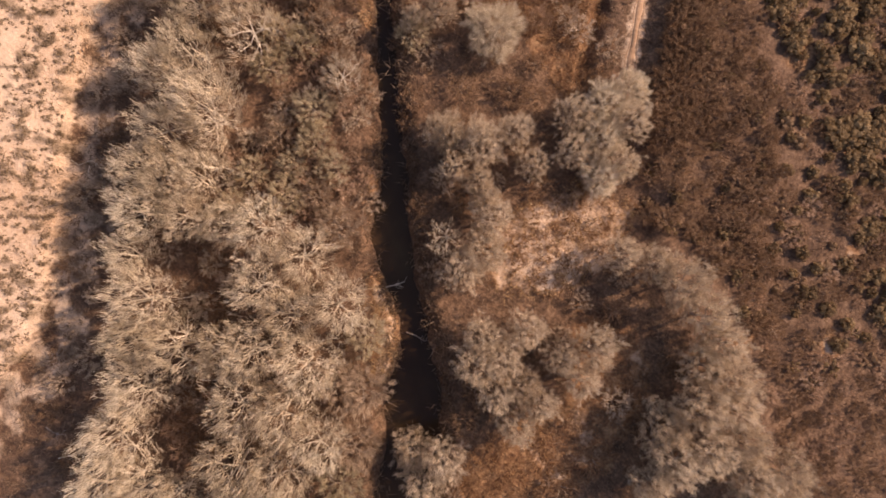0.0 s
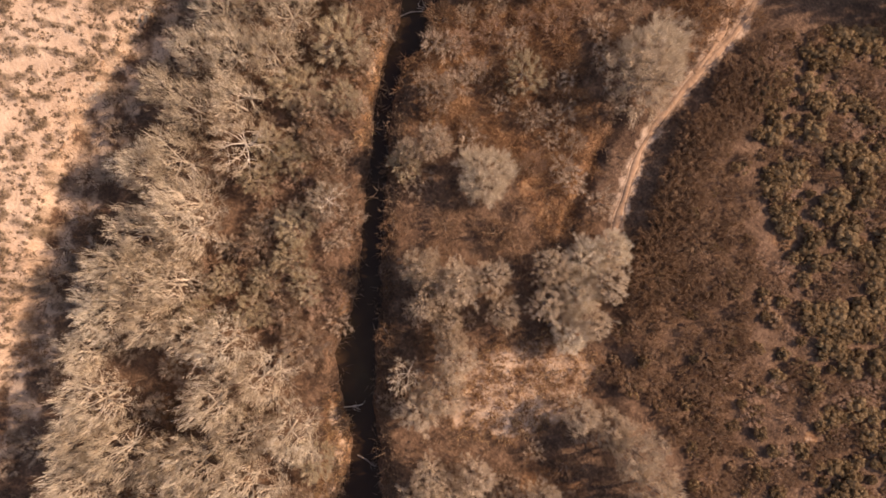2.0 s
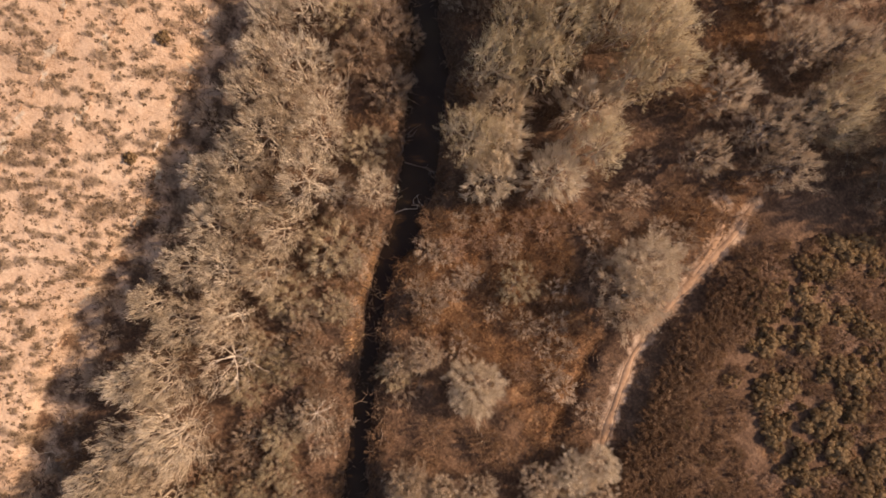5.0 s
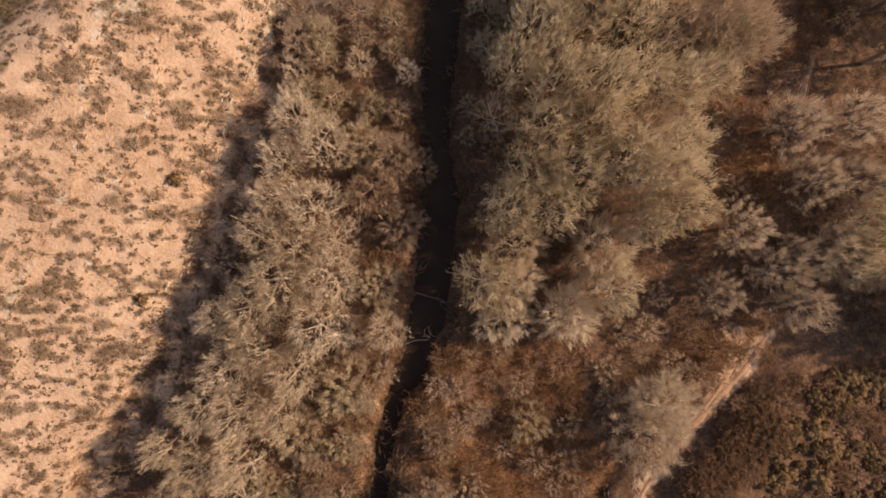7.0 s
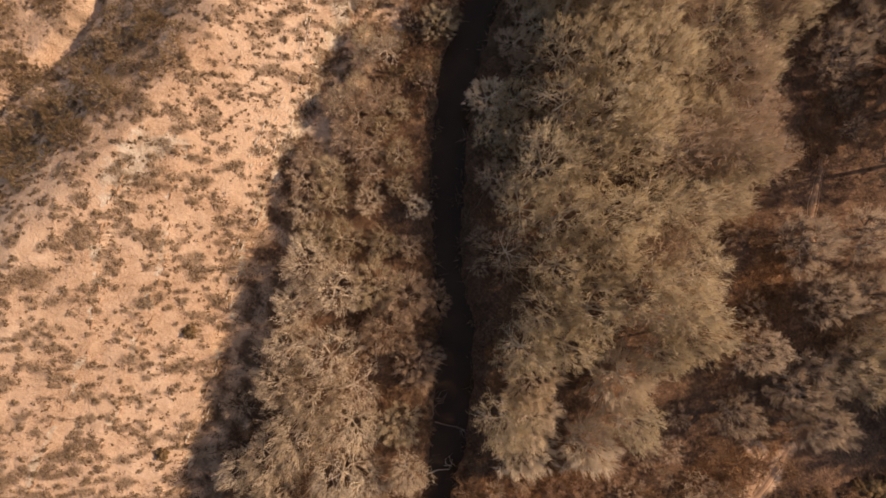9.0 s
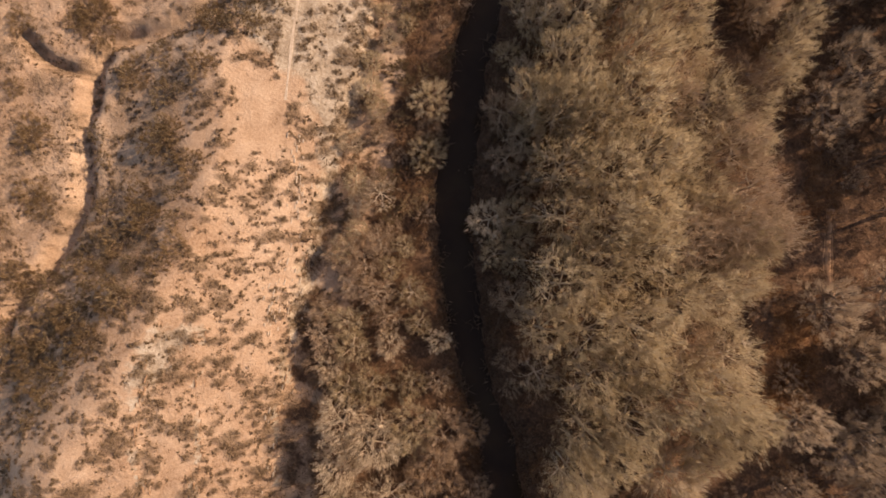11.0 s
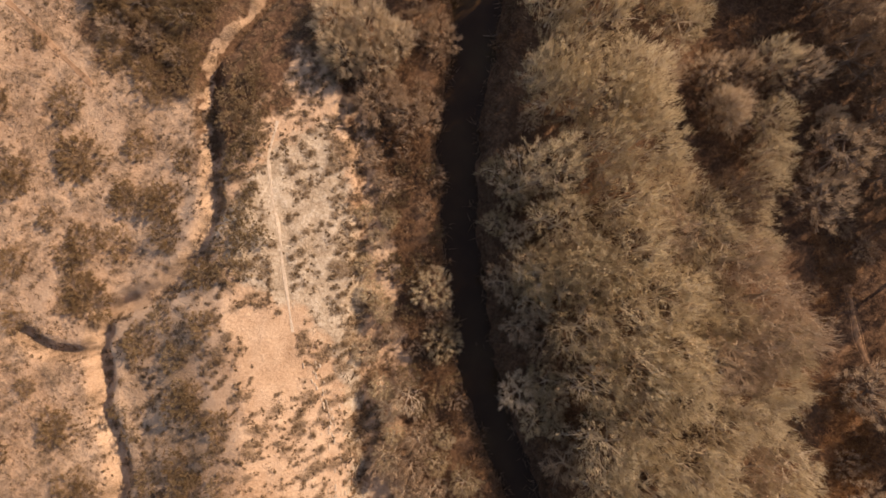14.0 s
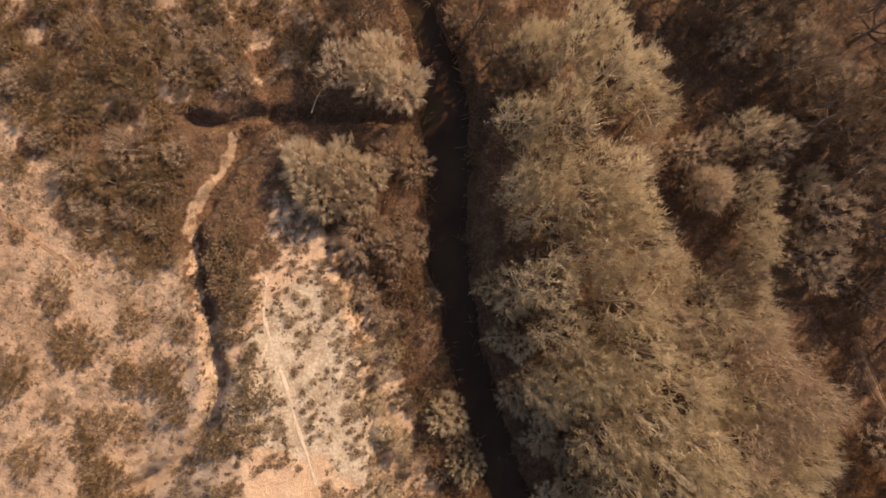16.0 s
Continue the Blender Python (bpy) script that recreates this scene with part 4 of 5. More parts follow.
for wood, gap, clear, off in ((EAST_WOOD, 4.6, 4.9, 9.5), (WEST_WOOD, 4.6, 4.3, 6)):
    for x, y in spread(rng, wood, gap):
        far = np.hypot(known[:, 0] - x, known[:, 1] - y)
        edge, bank = beside(np.array([x]), np.array([y]), SCARP)[0][0], abs(beside(np.array([x]), np.array([y]), RIVER)[0][0])
        if far.min() > clear and edge < -7.5 and bank > off and math.hypot(x + 53, y - 48.5) > 5:
            PALE = PALE + [(x, y, rng.uniform(2.6, 3.6))]
edge = beside(np.array([p[0] for p in PALE]), np.array([p[1] for p in PALE]), SCARP)[0]
PALE = [(p[0], p[1], p[2] * (0.86 if d > -11 and p[1] < 45 else 1)) for p, d in zip(PALE, edge)]
# brown and open stretches in the western wood, the ring of trees round a shaded glade, and a clearing in the eastern wood
BROWN_ZONE = [(-37.5, 14), (-38.5, 26.5), (-40, 34.4), (-35.5, 39), (-28.9, 27.6), (-22.4, 17.5), (-12.4, 9.2), (-13.4, 3.7), (-19.9, -8), (-28, -9.6), (-31.8, -2.6), (-28.5, 6.6), (-34, 10)]
RING_AREA = [(6.5, -0.4), (14, 7), (19.8, 11.9), (17.1, 19.3), (28.0, 27.9), (41.1, 20.8), (60.2, 10.8), (66.4, 2.5), (20.6, -31.5), (10.9, -19.1), (17.3, -14.2)]
RING = [(20.8, 19.4), (25.4, 21.1), (29.5, 21.4), (34.4, 19.4), (38.8, 18.1), (42.4, 15.2), (45.7, 12.0), (49.0, 8.9), (52.9, 6.3), (38.5, 14.0), (41.0, 9.4), (39.1, 4.2), (43.0, 1.6), (42.4, -2.6), (45.8, 5.5), (56.7, 9.1), (55.8, 3.8),
        (12.7, -1.1), (16.9, -1.6), (20.9, -3.2), (18.4, -6.0), (14.4, -4.5), (23.5, -7.7), (24.1, -3.6), (22.9, 3.0), (27.1, 2.4), (25.6, 6.9), (17.0, 3.1), (15.0, -19.6), (18.9, -17.5), (18.8, -22.1)]
VOID = [(-68.6, 140.6), (-61.7, 146.4), (-55.8, 130.6), (-52.2, 126.1), (-52.3, 118.6), (-63.8, 124.1)]


def clear_of(places, *areas):
    return [p for p in places if not any(inside(np.array([p[0]]), np.array([p[1]]), a)[0] for a in areas)]


# the western wood keeps behind its edge
WOOD_EDGE = np.array([(-18, -48), (-22.9, -35.7), (-26.5, -29.9), (-32.8, -23.2), (-37.5, -14), (-42.2, -5.3), (-46.9, 1.4), (-52, 9.8), (-54, 16.4), (-59.1, 23.5), (-60.5, 28), (-62.5, 32.5), (-66.2, 37.5), (-69.2, 44), (-73.2, 49.5), (-77.7, 54.6)], float)


def held_back(place):
    x, y, r = place
    d = beside(np.array([x]), np.array([y]), WOOD_EDGE)[0][0]
    gap = d + 0.85 * r
    if y > 54 or gap <= 0 or beside(np.array([x]), np.array([y]), RIVER)[0][0] < 0:
        return place
    near = WOOD_EDGE[np.hypot(*(WOOD_EDGE - (x, y)).T).argmin()]
    away = (np.array([x, y]) - near) / max(np.hypot(x - near[0], y - near[1]), 0.1) * (1 if d < 0 else -1)
    return (x + 0.5 * gap * away[0] + 0.35 * gap, y + 0.5 * gap * away[1] - 0.35 * gap, r * 0.95)


FAR_EAST = [(-68.2, 144.8), (-49.1, 160), (-30, 128.4), (-45, 130), (-45.5, 122.2), (-56.7, 123.9), (-66.0, 131.9)]
# trees of the shaded far east take the darkened twigs
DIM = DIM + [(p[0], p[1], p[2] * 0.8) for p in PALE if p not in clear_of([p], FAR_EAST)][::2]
PALE = clear_of(PALE, FAR_EAST)
PALE, GREY = clear_of(PALE, HAZE), clear_of(GREY, HAZE) + [(10.4, 35.2, 2.4), (6.8, 26.6, 2.2), (3.6, 30.6, 2.4), (13.4, 29.6, 2.2), (15.4, 25, 2.0), (-20.3, 31.2, 2.2), (-21.6, 27.6, 1.8), (-7.9, 17.8, 2.2), (-5.1, 14.7, 1.9), (-0.8, 14.8, 2.0)]
PALE = [p for p in PALE if not (p[1] < 38 and -23 < p[0] < -8 and p[1] > 24)]
PALE = [held_back(p) for p in PALE]
LOW_SLOPE = [(-93.2, 63.5), (-84.3, 73.7), (-75.2, 65.5), (-79.7, 55.6), (-84.6, 52.5)]
LOW_WOOD = [(-87.7, 65.8), (-81.4, 76), (-72.4, 77), (-61.4, 63.7), (-64, 58.5), (-71, 57), (-76, 53), (-80, 55)]
WHITE = [p for p in WHITE if p[:2] not in ((-83, 82), (-84.5, 80.5))] + [(-85.4, 80.2, 2.2)]
TAN_LOW = [(x, y, rng.uniform(1.5, 2.5)) for x, y in spread(rng, LOW_WOOD, 3.5) if beside(np.array([x]), np.array([y]), RIVER)[0][0] > 4.2]
PALE, BROWN = clear_of(PALE, LOW_WOOD), clear_of(BROWN, LOW_WOOD)
# middling trees between the eastern wood and the water
EAST_BANK = [(-89.9, 115.4), (-79.6, 98.9), (-71.2, 85.4), (-63.6, 76.1), (-58, 79), (-67, 89.2), (-76, 103), (-85.5, 119.4)]
TAN_LOW += [(x, y, rng.uniform(1.7, 2.8)) for x, y in spread(rng, EAST_BANK, 3.1) if beside(np.array([x]), np.array([y]), RIVER)[0][0] < -4.4]
TAN_LOW += [(x, y, rng.uniform(1.1, 2.2)) for x, y in spread(rng, WEST_BANK, 2.9) if beside(np.array([x]), np.array([y]), RIVER)[0][0] > 9.5 and waves(x, y, 8, 85) > -0.4]
BROWN = clear_of(BROWN, EAST_BANK, WEST_BANK)
PALE, BROWN, GREY = clear_of(PALE, LOW_SLOPE), clear_of(BROWN, LOW_SLOPE), clear_of(GREY, LOW_SLOPE)
PALE, BROWN, GREY = clear_of(PALE, BROWN_ZONE, GLADE, RING_AREA, VOID, STRAW, *FRINGES), clear_of(BROWN, BROWN_ZONE, GLADE, STRAW, *FRINGES), clear_of(GREY, RING_AREA, STRAW)
GREY = GREY + [(x, y, rng.uniform(2.7, 3.5) * (1 if x > 28.5 else 0.82)) for x, y in RING]
WHITE = [p for p in WHITE if p[:2] not in ((-35.5, 13), (-24, 15))] + [(-34, -0.5, 4.4), (-37.3, 11.9, 4.2), (-23.9, 14.9, 2.6)]
BROWN = BROWN + [(x, y, rng.uniform(1.5, 2.7)) for x, y in spread(rng, BROWN_ZONE, 4.1) if beside(np.array([x]), np.array([y]), RIVER)[0][0] > 4 and waves(x, y, 9, 98) > -0.5]
pale = [bare_tree(10 + k, PALE_TWIG, PALE_BARK, "bare_tree", "leafless tree with a dense pale beige twiggy crown") for k in range(6)]
# a belt of brown growth between the western wood and the water
belt = beside(np.array([p[0] for p in PALE]), np.array([p[1] for p in PALE]), RIVER, RIVER_WIDTH)
belt = [0 < d < w / 2 + 7.5 and p[1] < 46 and (k % 4 > 0) for k, (p, d, w) in enumerate(zip(PALE, *belt))]
BROWN = BROWN + [(p[0], p[1], p[2] * 0.85) for p, b in zip(PALE, belt) if b]
PALE = [p for p, b in zip(PALE, belt) if not b]
side = beside(np.array([p[0] for p in PALE]), np.array([p[1] for p in PALE]), RIVER)[0]
planted(pale, [p for p, d in zip(PALE, side) if d > 0], 4.0, "pale bare trees west of the river", rng)
tan = [bare_tree(20 + k, TAN_TWIG, PALE_BARK, "tan_tree", "leafless tree with a dense tan twiggy crown", 300, 15, 14.2, 4.3, fan=0.25, length=1.0, width=0.066, low=0.5) for k in range(6)]
planted(tan, [p for p, d in zip(PALE, side) if -26 < d <= 0 or (d <= 0 and p[1] < 84)], 4.0, "tan bare trees east of the river", rng)
lower = [bare_tree(150 + k, BROWN_TWIG if k == 1 else TAN_TWIG, PALE_BARK, "fringe_tree", "middling leafless tree with a hazy tan crown", 165, 18, 9.0, 3.6, 5, 0.055, 1.1, 0.42) for k in range(3)]
planted(lower, [(x, y, 2.9) for x, y in COLUMN] + [p for p, d in zip(PALE, side) if d <= -26 and p[1] >= 84], 3.6, "lower trees at the eastern fringe", rng, 0.0, 0.8)
dim = [bare_tree(46 + k, SHADE_TWIG, GREY_BARK, "dark_limbed_tree", "tall leafless tree with dark limbs and twigs darkened for shade", 130, 34, 11.0, 4.4, 6, fan=0.4, length=1.1, thick=1.5, upright=0.4) for k in range(4)]
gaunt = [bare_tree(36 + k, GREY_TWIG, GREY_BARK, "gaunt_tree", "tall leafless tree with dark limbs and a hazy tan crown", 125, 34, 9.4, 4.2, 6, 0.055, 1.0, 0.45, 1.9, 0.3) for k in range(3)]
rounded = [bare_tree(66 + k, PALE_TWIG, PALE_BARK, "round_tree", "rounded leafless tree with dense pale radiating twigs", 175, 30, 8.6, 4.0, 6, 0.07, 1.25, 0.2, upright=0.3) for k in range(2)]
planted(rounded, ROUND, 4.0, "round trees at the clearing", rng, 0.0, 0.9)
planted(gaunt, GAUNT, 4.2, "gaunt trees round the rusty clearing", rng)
# added dark crowns stand in for deep shade beside the river
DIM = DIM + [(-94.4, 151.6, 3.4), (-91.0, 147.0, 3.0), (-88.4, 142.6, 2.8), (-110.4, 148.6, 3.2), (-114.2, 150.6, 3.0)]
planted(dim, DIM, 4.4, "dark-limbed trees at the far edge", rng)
tan_low = [bare_tree(140 + k, (PALE_TWIG, BROWN_TWIG, TAN_TWIG, TAN_TWIG)[k], PALE_BARK, "small_tan_tree", "small rounded leafless tan tree near the water", 100, 24, 3.9, 2.4, 5, 0.06, 0.7, 0.4, 0.7, 0.4) for k in range(4)]
planted(tan_low, TAN_LOW, 2.4, "small tan trees by the river", rng, 0.0, 0.9)
white = [bare_tree(30 + k, WHITE_TWIG, WHITE_BARK, "white_limbed_tree", "leafless tree with bare whitish limbs and thin crown", 86, 20, 8.5, 4.0, 7, thick=0.8) for k in range(3)]
planted(white, WHITE, 4.0, "white-limbed trees", rng)
grey = [bare_tree(40 + k, GREY_TWIG, GREY_BARK, "grey_tree", "leafless grey-brown tree with a fine hazy crown", 150, 34, 8.8, 4.0, 5, fan=0.6, length=0.95, thick=1.0, upright=0.35) for k in range(4)]
planted(grey, GREY, 4.0, "grey bare trees east of the river", rng)
fuzzy = [bare_tree(56 + k, PALE_TWIG, PALE_BARK, "fine_twigged_tree", "rounded leafless tree with a dense hazy pale crown", 210, 52, 6.6, 4.2, 5, 0.036, 0.95, 0.75, upright=0.2) for k in range(2)]
planted(fuzzy, FUZZY, 4.2, "hazy trees in the clearing", rng)
brown = [bare_tree(50 + k, TAN_TWIG if k % 2 else BROWN_TWIG, BROWN_BARK, "brown_tree", "small tan-brown tree with dry twigs", 90, 36, 4.9, 3.4, 5, 0.075, 0.85, 0.4, upright=0.3) for k in range(4)]
planted(brown, BROWN, 3.4, "small brown trees near the water", rng, 0.0, 0.9)

# wiry grey-brown shrubs on the knoll and in the brake behind it
KNOLL_SHRUBS = [(-138.9, 123.3, 3.4), (-141.2, 118.7, 2.8), (-134.7, 119.1, 2.9), (-142.7, 114.2, 2.2), (-151.1, 122.5, 2.0), (-146.3, 119.3, 2.4), (-132.3, 124.2, 2.0), (-133.0, 113.2, 1.7), (-137.5, 114.6, 2.1)]
BRAKE_SHRUBS = [(-144.9, 135.6, 3.1), (-139.8, 138.8, 3.2), (-135.5, 141.9, 2.4), (-130.1, 140.2, 2.9), (-140.2, 131.8, 3.0), (-151.7, 132.5, 2.6), (-156.0, 129.9, 2.2), (-149.8, 138.9, 2.3),
                (-125.9, 136.6, 2.3), (-134.3, 136.1, 2.7), (-146.5, 130.2, 2.2), (-131.4, 146.8, 2.6), (-127.6, 143.0, 1.9), (-141.5, 145.5, 2.6), (-154.5, 141.5, 2.4), (-159.5, 134.5, 2.2)]
wiry = [bare_tree(160 + k, (BROWN_TWIG, HEATHER, SCRUB_LEAF, BROWN_TWIG, BROWN_TWIG)[k], GREY_BARK, "wiry_shrub", ("wiry grey-tan leafless shrub on dry ground", "wiry brown leafless shrub on dry ground", "wiry dark-brown leafless shrub on dry ground", "wiry grey-tan leafless shrub on dry ground", "wiry grey-tan leafless shrub on dry ground")[k], 95, 26, 2.3, 2.5, 5, 0.05, 0.6, 0.55, 0.6, 0.3, 0.2) for k in range(5)]
planted(wiry, KNOLL_SHRUBS + BRAKE_SHRUBS, 2.5, "wiry shrubs round the gully's head", rng, 0.0, 0.8)

# brown thickets below and between the trees
THICKETS = [(-25, -50), (-56, 4), (-66, 28), (-82, 56), (-94, 82), (-106, 112), (-120, 129), (-112, 168), (-60, 160), (-28, 122), (-14, 92), (-4, 76), (0, 54), (8, 38), (22, 20), (44, 12), (50, -10), (30, -44)]
trees = np.array(PALE + ROUND + GREY + DIM + GAUNT + WHITE + BROWN)
spots = []
for x, y in spread(rng, THICKETS, 3.0):
    d, w = beside(np.array([x]), np.array([y]), RIVER, RIVER_WIDTH)
    far = (np.hypot(trees[:, 0] - x, trees[:, 1] - y) / trees[:, 2]).min()
    t_off = min(abs(beside(np.array([x]), np.array([y]), line)[0][0]) for line in (TRACK, LOOP, FAR_TRACK))
    if abs(d[0]) > w[0] / 2 + 1.0 and far > 0.7 and t_off > 2.2 and not inside(np.array([x]), np.array([y]), STRAW)[0] and math.hypot(x - 27, y + 13) > 8:
        if inside(np.array([x]), np.array([y]), SLOPE)[0] and (rng.uniform() < 0.4 or beside(np.array([x]), np.array([y]), SCARP)[0][0] > -5):
            continue
        if inside(np.array([x]), np.array([y]), WEST_BANK)[0] and rng.uniform() < 0.6:
            continue
        spots.append((x, y, rng.uniform(1.0, 2.0)))
thicket = [bush(90 + k, BROWN_TWIG if k % 2 else DRY_BUSH, BROWN_BARK, "thicket_shrub", "leafless reddish-brown thicket shrub among the trees", "shrub", 2.3, 1.6, 40, 15, 0.08, 0.5, 0.7) for k in range(4)]
planted(thicket, spots[:299], 1.6, "thicket shrubs in the woods", rng)

ruddy = [bush(120 + k, GREY_TWIG if k == 1 else RUDDY_TWIG, BROWN_BARK, "ruddy_shrub", "low leafless reddish-brown shrub in the open wood", "shrub", 1.7, 1.5, 42, 15, 0.075, 0.55, 0.6) for k in range(3)]
spots = [(x, y, rng.uniform(0.8, 1.7)) for x, y in np.concatenate([spread(rng, BROWN_ZONE, 2.1), spread(rng, GLADE, 3.2)]) if beside(np.array([x]), np.array([y]), RIVER)[0][0] > 3.2]
planted(ruddy, spots[:290], 1.5, "ruddy shrubs in the western wood", rng)

# brush on the bank terrace, its dark browns partly standing in for shade
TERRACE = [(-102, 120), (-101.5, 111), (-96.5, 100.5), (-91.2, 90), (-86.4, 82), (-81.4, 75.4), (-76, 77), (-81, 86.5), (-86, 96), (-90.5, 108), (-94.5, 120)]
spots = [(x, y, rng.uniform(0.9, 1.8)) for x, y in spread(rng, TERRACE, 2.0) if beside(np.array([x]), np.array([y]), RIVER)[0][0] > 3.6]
shade_brush = [bush(160 + k, (DRY_BUSH, SCRUB_LEAF, BROWN_TWIG)[k], BROWN_BARK, "bank_shrub", "dense brown shrub on the shaded river bank, darkened partly for that shade", "shrub", 1.9, 1.6, 46, 22, 0.065, 0.42, 0.7) for k in range(3)]
planted(shade_brush, spots[:290], 1.6, "dark shrubs on the river bank", rng)

# pale dead shrubs in the clearing
CLEARING = [(-33, 47), (-30, 53), (-22, 62), (-14, 72), (-9, 80), (-4, 76), (-3, 62), (-2, 53), (2, 42), (1, 36), (-10, 37), (-25, 31), (-32, 38)]
pale_spots = []
for x, y in spread(rng, CLEARING, 3.3):
    far = (np.hypot(trees[:, 0] - x, trees[:, 1] - y) / trees[:, 2]).min()
    d, w = beside(np.array([x]), np.array([y]), RIVER, RIVER_WIDTH)
    t_off = min(abs(beside(np.array([x]), np.array([y]), line)[0][0]) for line in (TRACK, LOOP, DITCH))
    if far > 0.8 and abs(d[0]) > w[0] / 2 + 1.5 and t_off > 3.2 and waves(x, y, 10, 97) > -0.35:
        pale_spots.append((x, y, rng.uniform(1.1, 2.1)))
dead = [bush(100 + k, (RUDDY_TWIG, BROWN_TWIG, DRY_BUSH)[k], BROWN_BARK, "clearing_shrub", "dead pale-brown shrub standing in rusty dry grass", "shrub", 2.0, 1.6, 44, 13, 0.07, 0.7, 0.5) for k in range(3)]
planted(dead, pale_spots, 1.6, "dead shrubs in the clearing", rng)

# evergreen and dry shrubs on the eastern hill
OLIVE_HILL = [(0.7, 74.6), (18.2, 60.4), (27.1, 57.8), (39.6, 49.4), (50, 38), (61, 33), (78, 42), (60, 66), (35, 86), (16, 97), (6, 84)]
OLIVE_EDGE = [(18, 60), (26, 55), (30, 42.6), (38.3, 30.2), (45.5, 27.5), (57.4, 28.5), (61, 33), (50, 38), (39.6, 49.4), (27, 57.8)]
DRY_BANK = [(-1, 80), (1.5, 66), (4, 57), (9, 46), (14, 36), (22, 26), (33, 27), (43, 23), (40, 33), (31, 44), (24, 52), (15, 61.5), (3, 75)]
olive = [leafy_bush(60 + k, OLIVE_LEAF, BROWN_BARK, "evergreen_shrub", "rounded olive-green evergreen shrub on the dry hillside", 1.3, 1.6, 24, 30, 0.17) for k in range(5)]
places = [(x, y, 0.75 + 1.5 * rng.uniform() ** 1.8) for x, y in spread(rng, OLIVE_HILL, 1.75) if waves(x, y, 11, 81) > -0.15]
places.sort(key=lambda p: p[0] + 0.8 * p[1])
edge = [(x, y, rng.uniform(0.7, 1.4)) for x, y in spread(rng, OLIVE_EDGE, 3.0) if waves(x, y, 7, 82) > -0.3]
edge += [(x, y, rng.uniform(0.6, 1.1)) for x, y in spread(rng, DRY_BANK, 5.5) if waves(x, y, 11, 83) > -0.1 and y < 62]
places = [(-76.0, 34.0, 1.1), (-66.9, 19.7, 1.0)] + edge + places
hill = np.array(places)
planted(olive, places[:299], 1.6, "evergreen shrubs on the hill", rng)
low_olive = [leafy_bush(110 + k, OLIVE_LEAF if k == 1 else RUSSET_LEAF, BROWN_BARK, "low_shrub", "small low olive-brown shrub between the evergreen shrubs", 0.7, 1.0, 9, 22, 0.16) for k in range(3)]
places = [(x, y, rng.uniform(0.5, 1.0)) for x, y in spread(rng, OLIVE_HILL, 1.5) if np.hypot(hill[:, 0] - x, hill[:, 1] - y).min() > 1.35]
places.sort(key=lambda p: p[0] + 0.8 * p[1])
places = places[:150] + [(x, y, rng.uniform(0.7, 1.5)) for x, y in np.concatenate([spread(rng, DRY_BANK, 3.1), spread(rng, [(40, 27), (33, 27), (29, 42), (24, 54), (40, 50), (50, 39), (62, 33), (56, 20)], 3.1)]) if waves(x, y, 6, 86) > -0.35 and beside(np.array([x]), np.array([y]), TRACK)[0][0] < -6]
planted(low_olive, places[:295], 1.0, "low shrubs on the hill", rng, 0.0, 0.85)
dry = [bush(70 + k, DRY_BUSH, BROWN_BARK, "dry_shrub", "low dry dark-brown shrub beside the dirt track", clumps=46, count=26, width=0.06, length=0.42, tall=1.6) for k in range(4)]
lining = resampled(TRACK[:7], 1.7)[0]
places = [(x + off + rng.uniform(-0.5, 0.5), y + 0.25 * off, rng.uniform(1.4, 2.3)) for off in (5.2, 6.8, 8.4) for x, y in lining]
taken = np.array(places)
places += [(x, y, rng.uniform(0.9, 1.9)) for x, y in spread(rng, DRY_BANK, 2.1) if np.hypot(taken[:, 0] - x, taken[:, 1] - y).min() > 1.3]
planted(dry, places[:295], 1.6, "dry shrubs on the bank", rng)
heathy = [bush(130 + k, RUDDY_TWIG if k == 1 else DRY_BUSH, BROWN_BARK, "heath_shrub", "low rusty-brown heath shrub on the hillside", clumps=44, count=24, width=0.06, length=0.38, tall=1.1) for k in range(3)]
OPEN_HILL = [(40, 27), (33, 27), (29, 42), (24, 54), (27, 58), (40, 50), (50, 39), (62, 33), (80, 22), (64, 7), (52, 15)]
places = [(x, y, rng.uniform(0.9, 1.7)) for x, y in spread(rng, OLIVE_HILL, 1.9) if np.hypot(hill[:, 0] - x, hill[:, 1] - y).min() > 1.7]
places = sorted(places, key=lambda p: p[0] + 0.8 * p[1])[:110]
places += [(x, y, rng.uniform(0.8, 1.7)) for x, y in spread(rng, OPEN_HILL, 2.3) if np.hypot(hill[:, 0] - x, hill[:, 1] - y).min() > 1.2 and waves(x, y, 12, 84) > -0.7]
planted(heathy, places[:295], 1.6, "heath shrubs on the hill", rng)

# dull scrub on the ridge's shaded back and beyond the gully
scrub = [bush(80 + k, HEATHER, BROWN_BARK, "scrub_bush", "low soft brown-green scrub cushion on bare tan earth", "shrub", 0.6 + 0.1 * k, 2.2, 120, 18, 0.06, 0.36, 0.6, 5) for k in range(5)]
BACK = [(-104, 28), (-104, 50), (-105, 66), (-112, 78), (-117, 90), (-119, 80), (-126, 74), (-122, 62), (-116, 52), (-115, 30)]
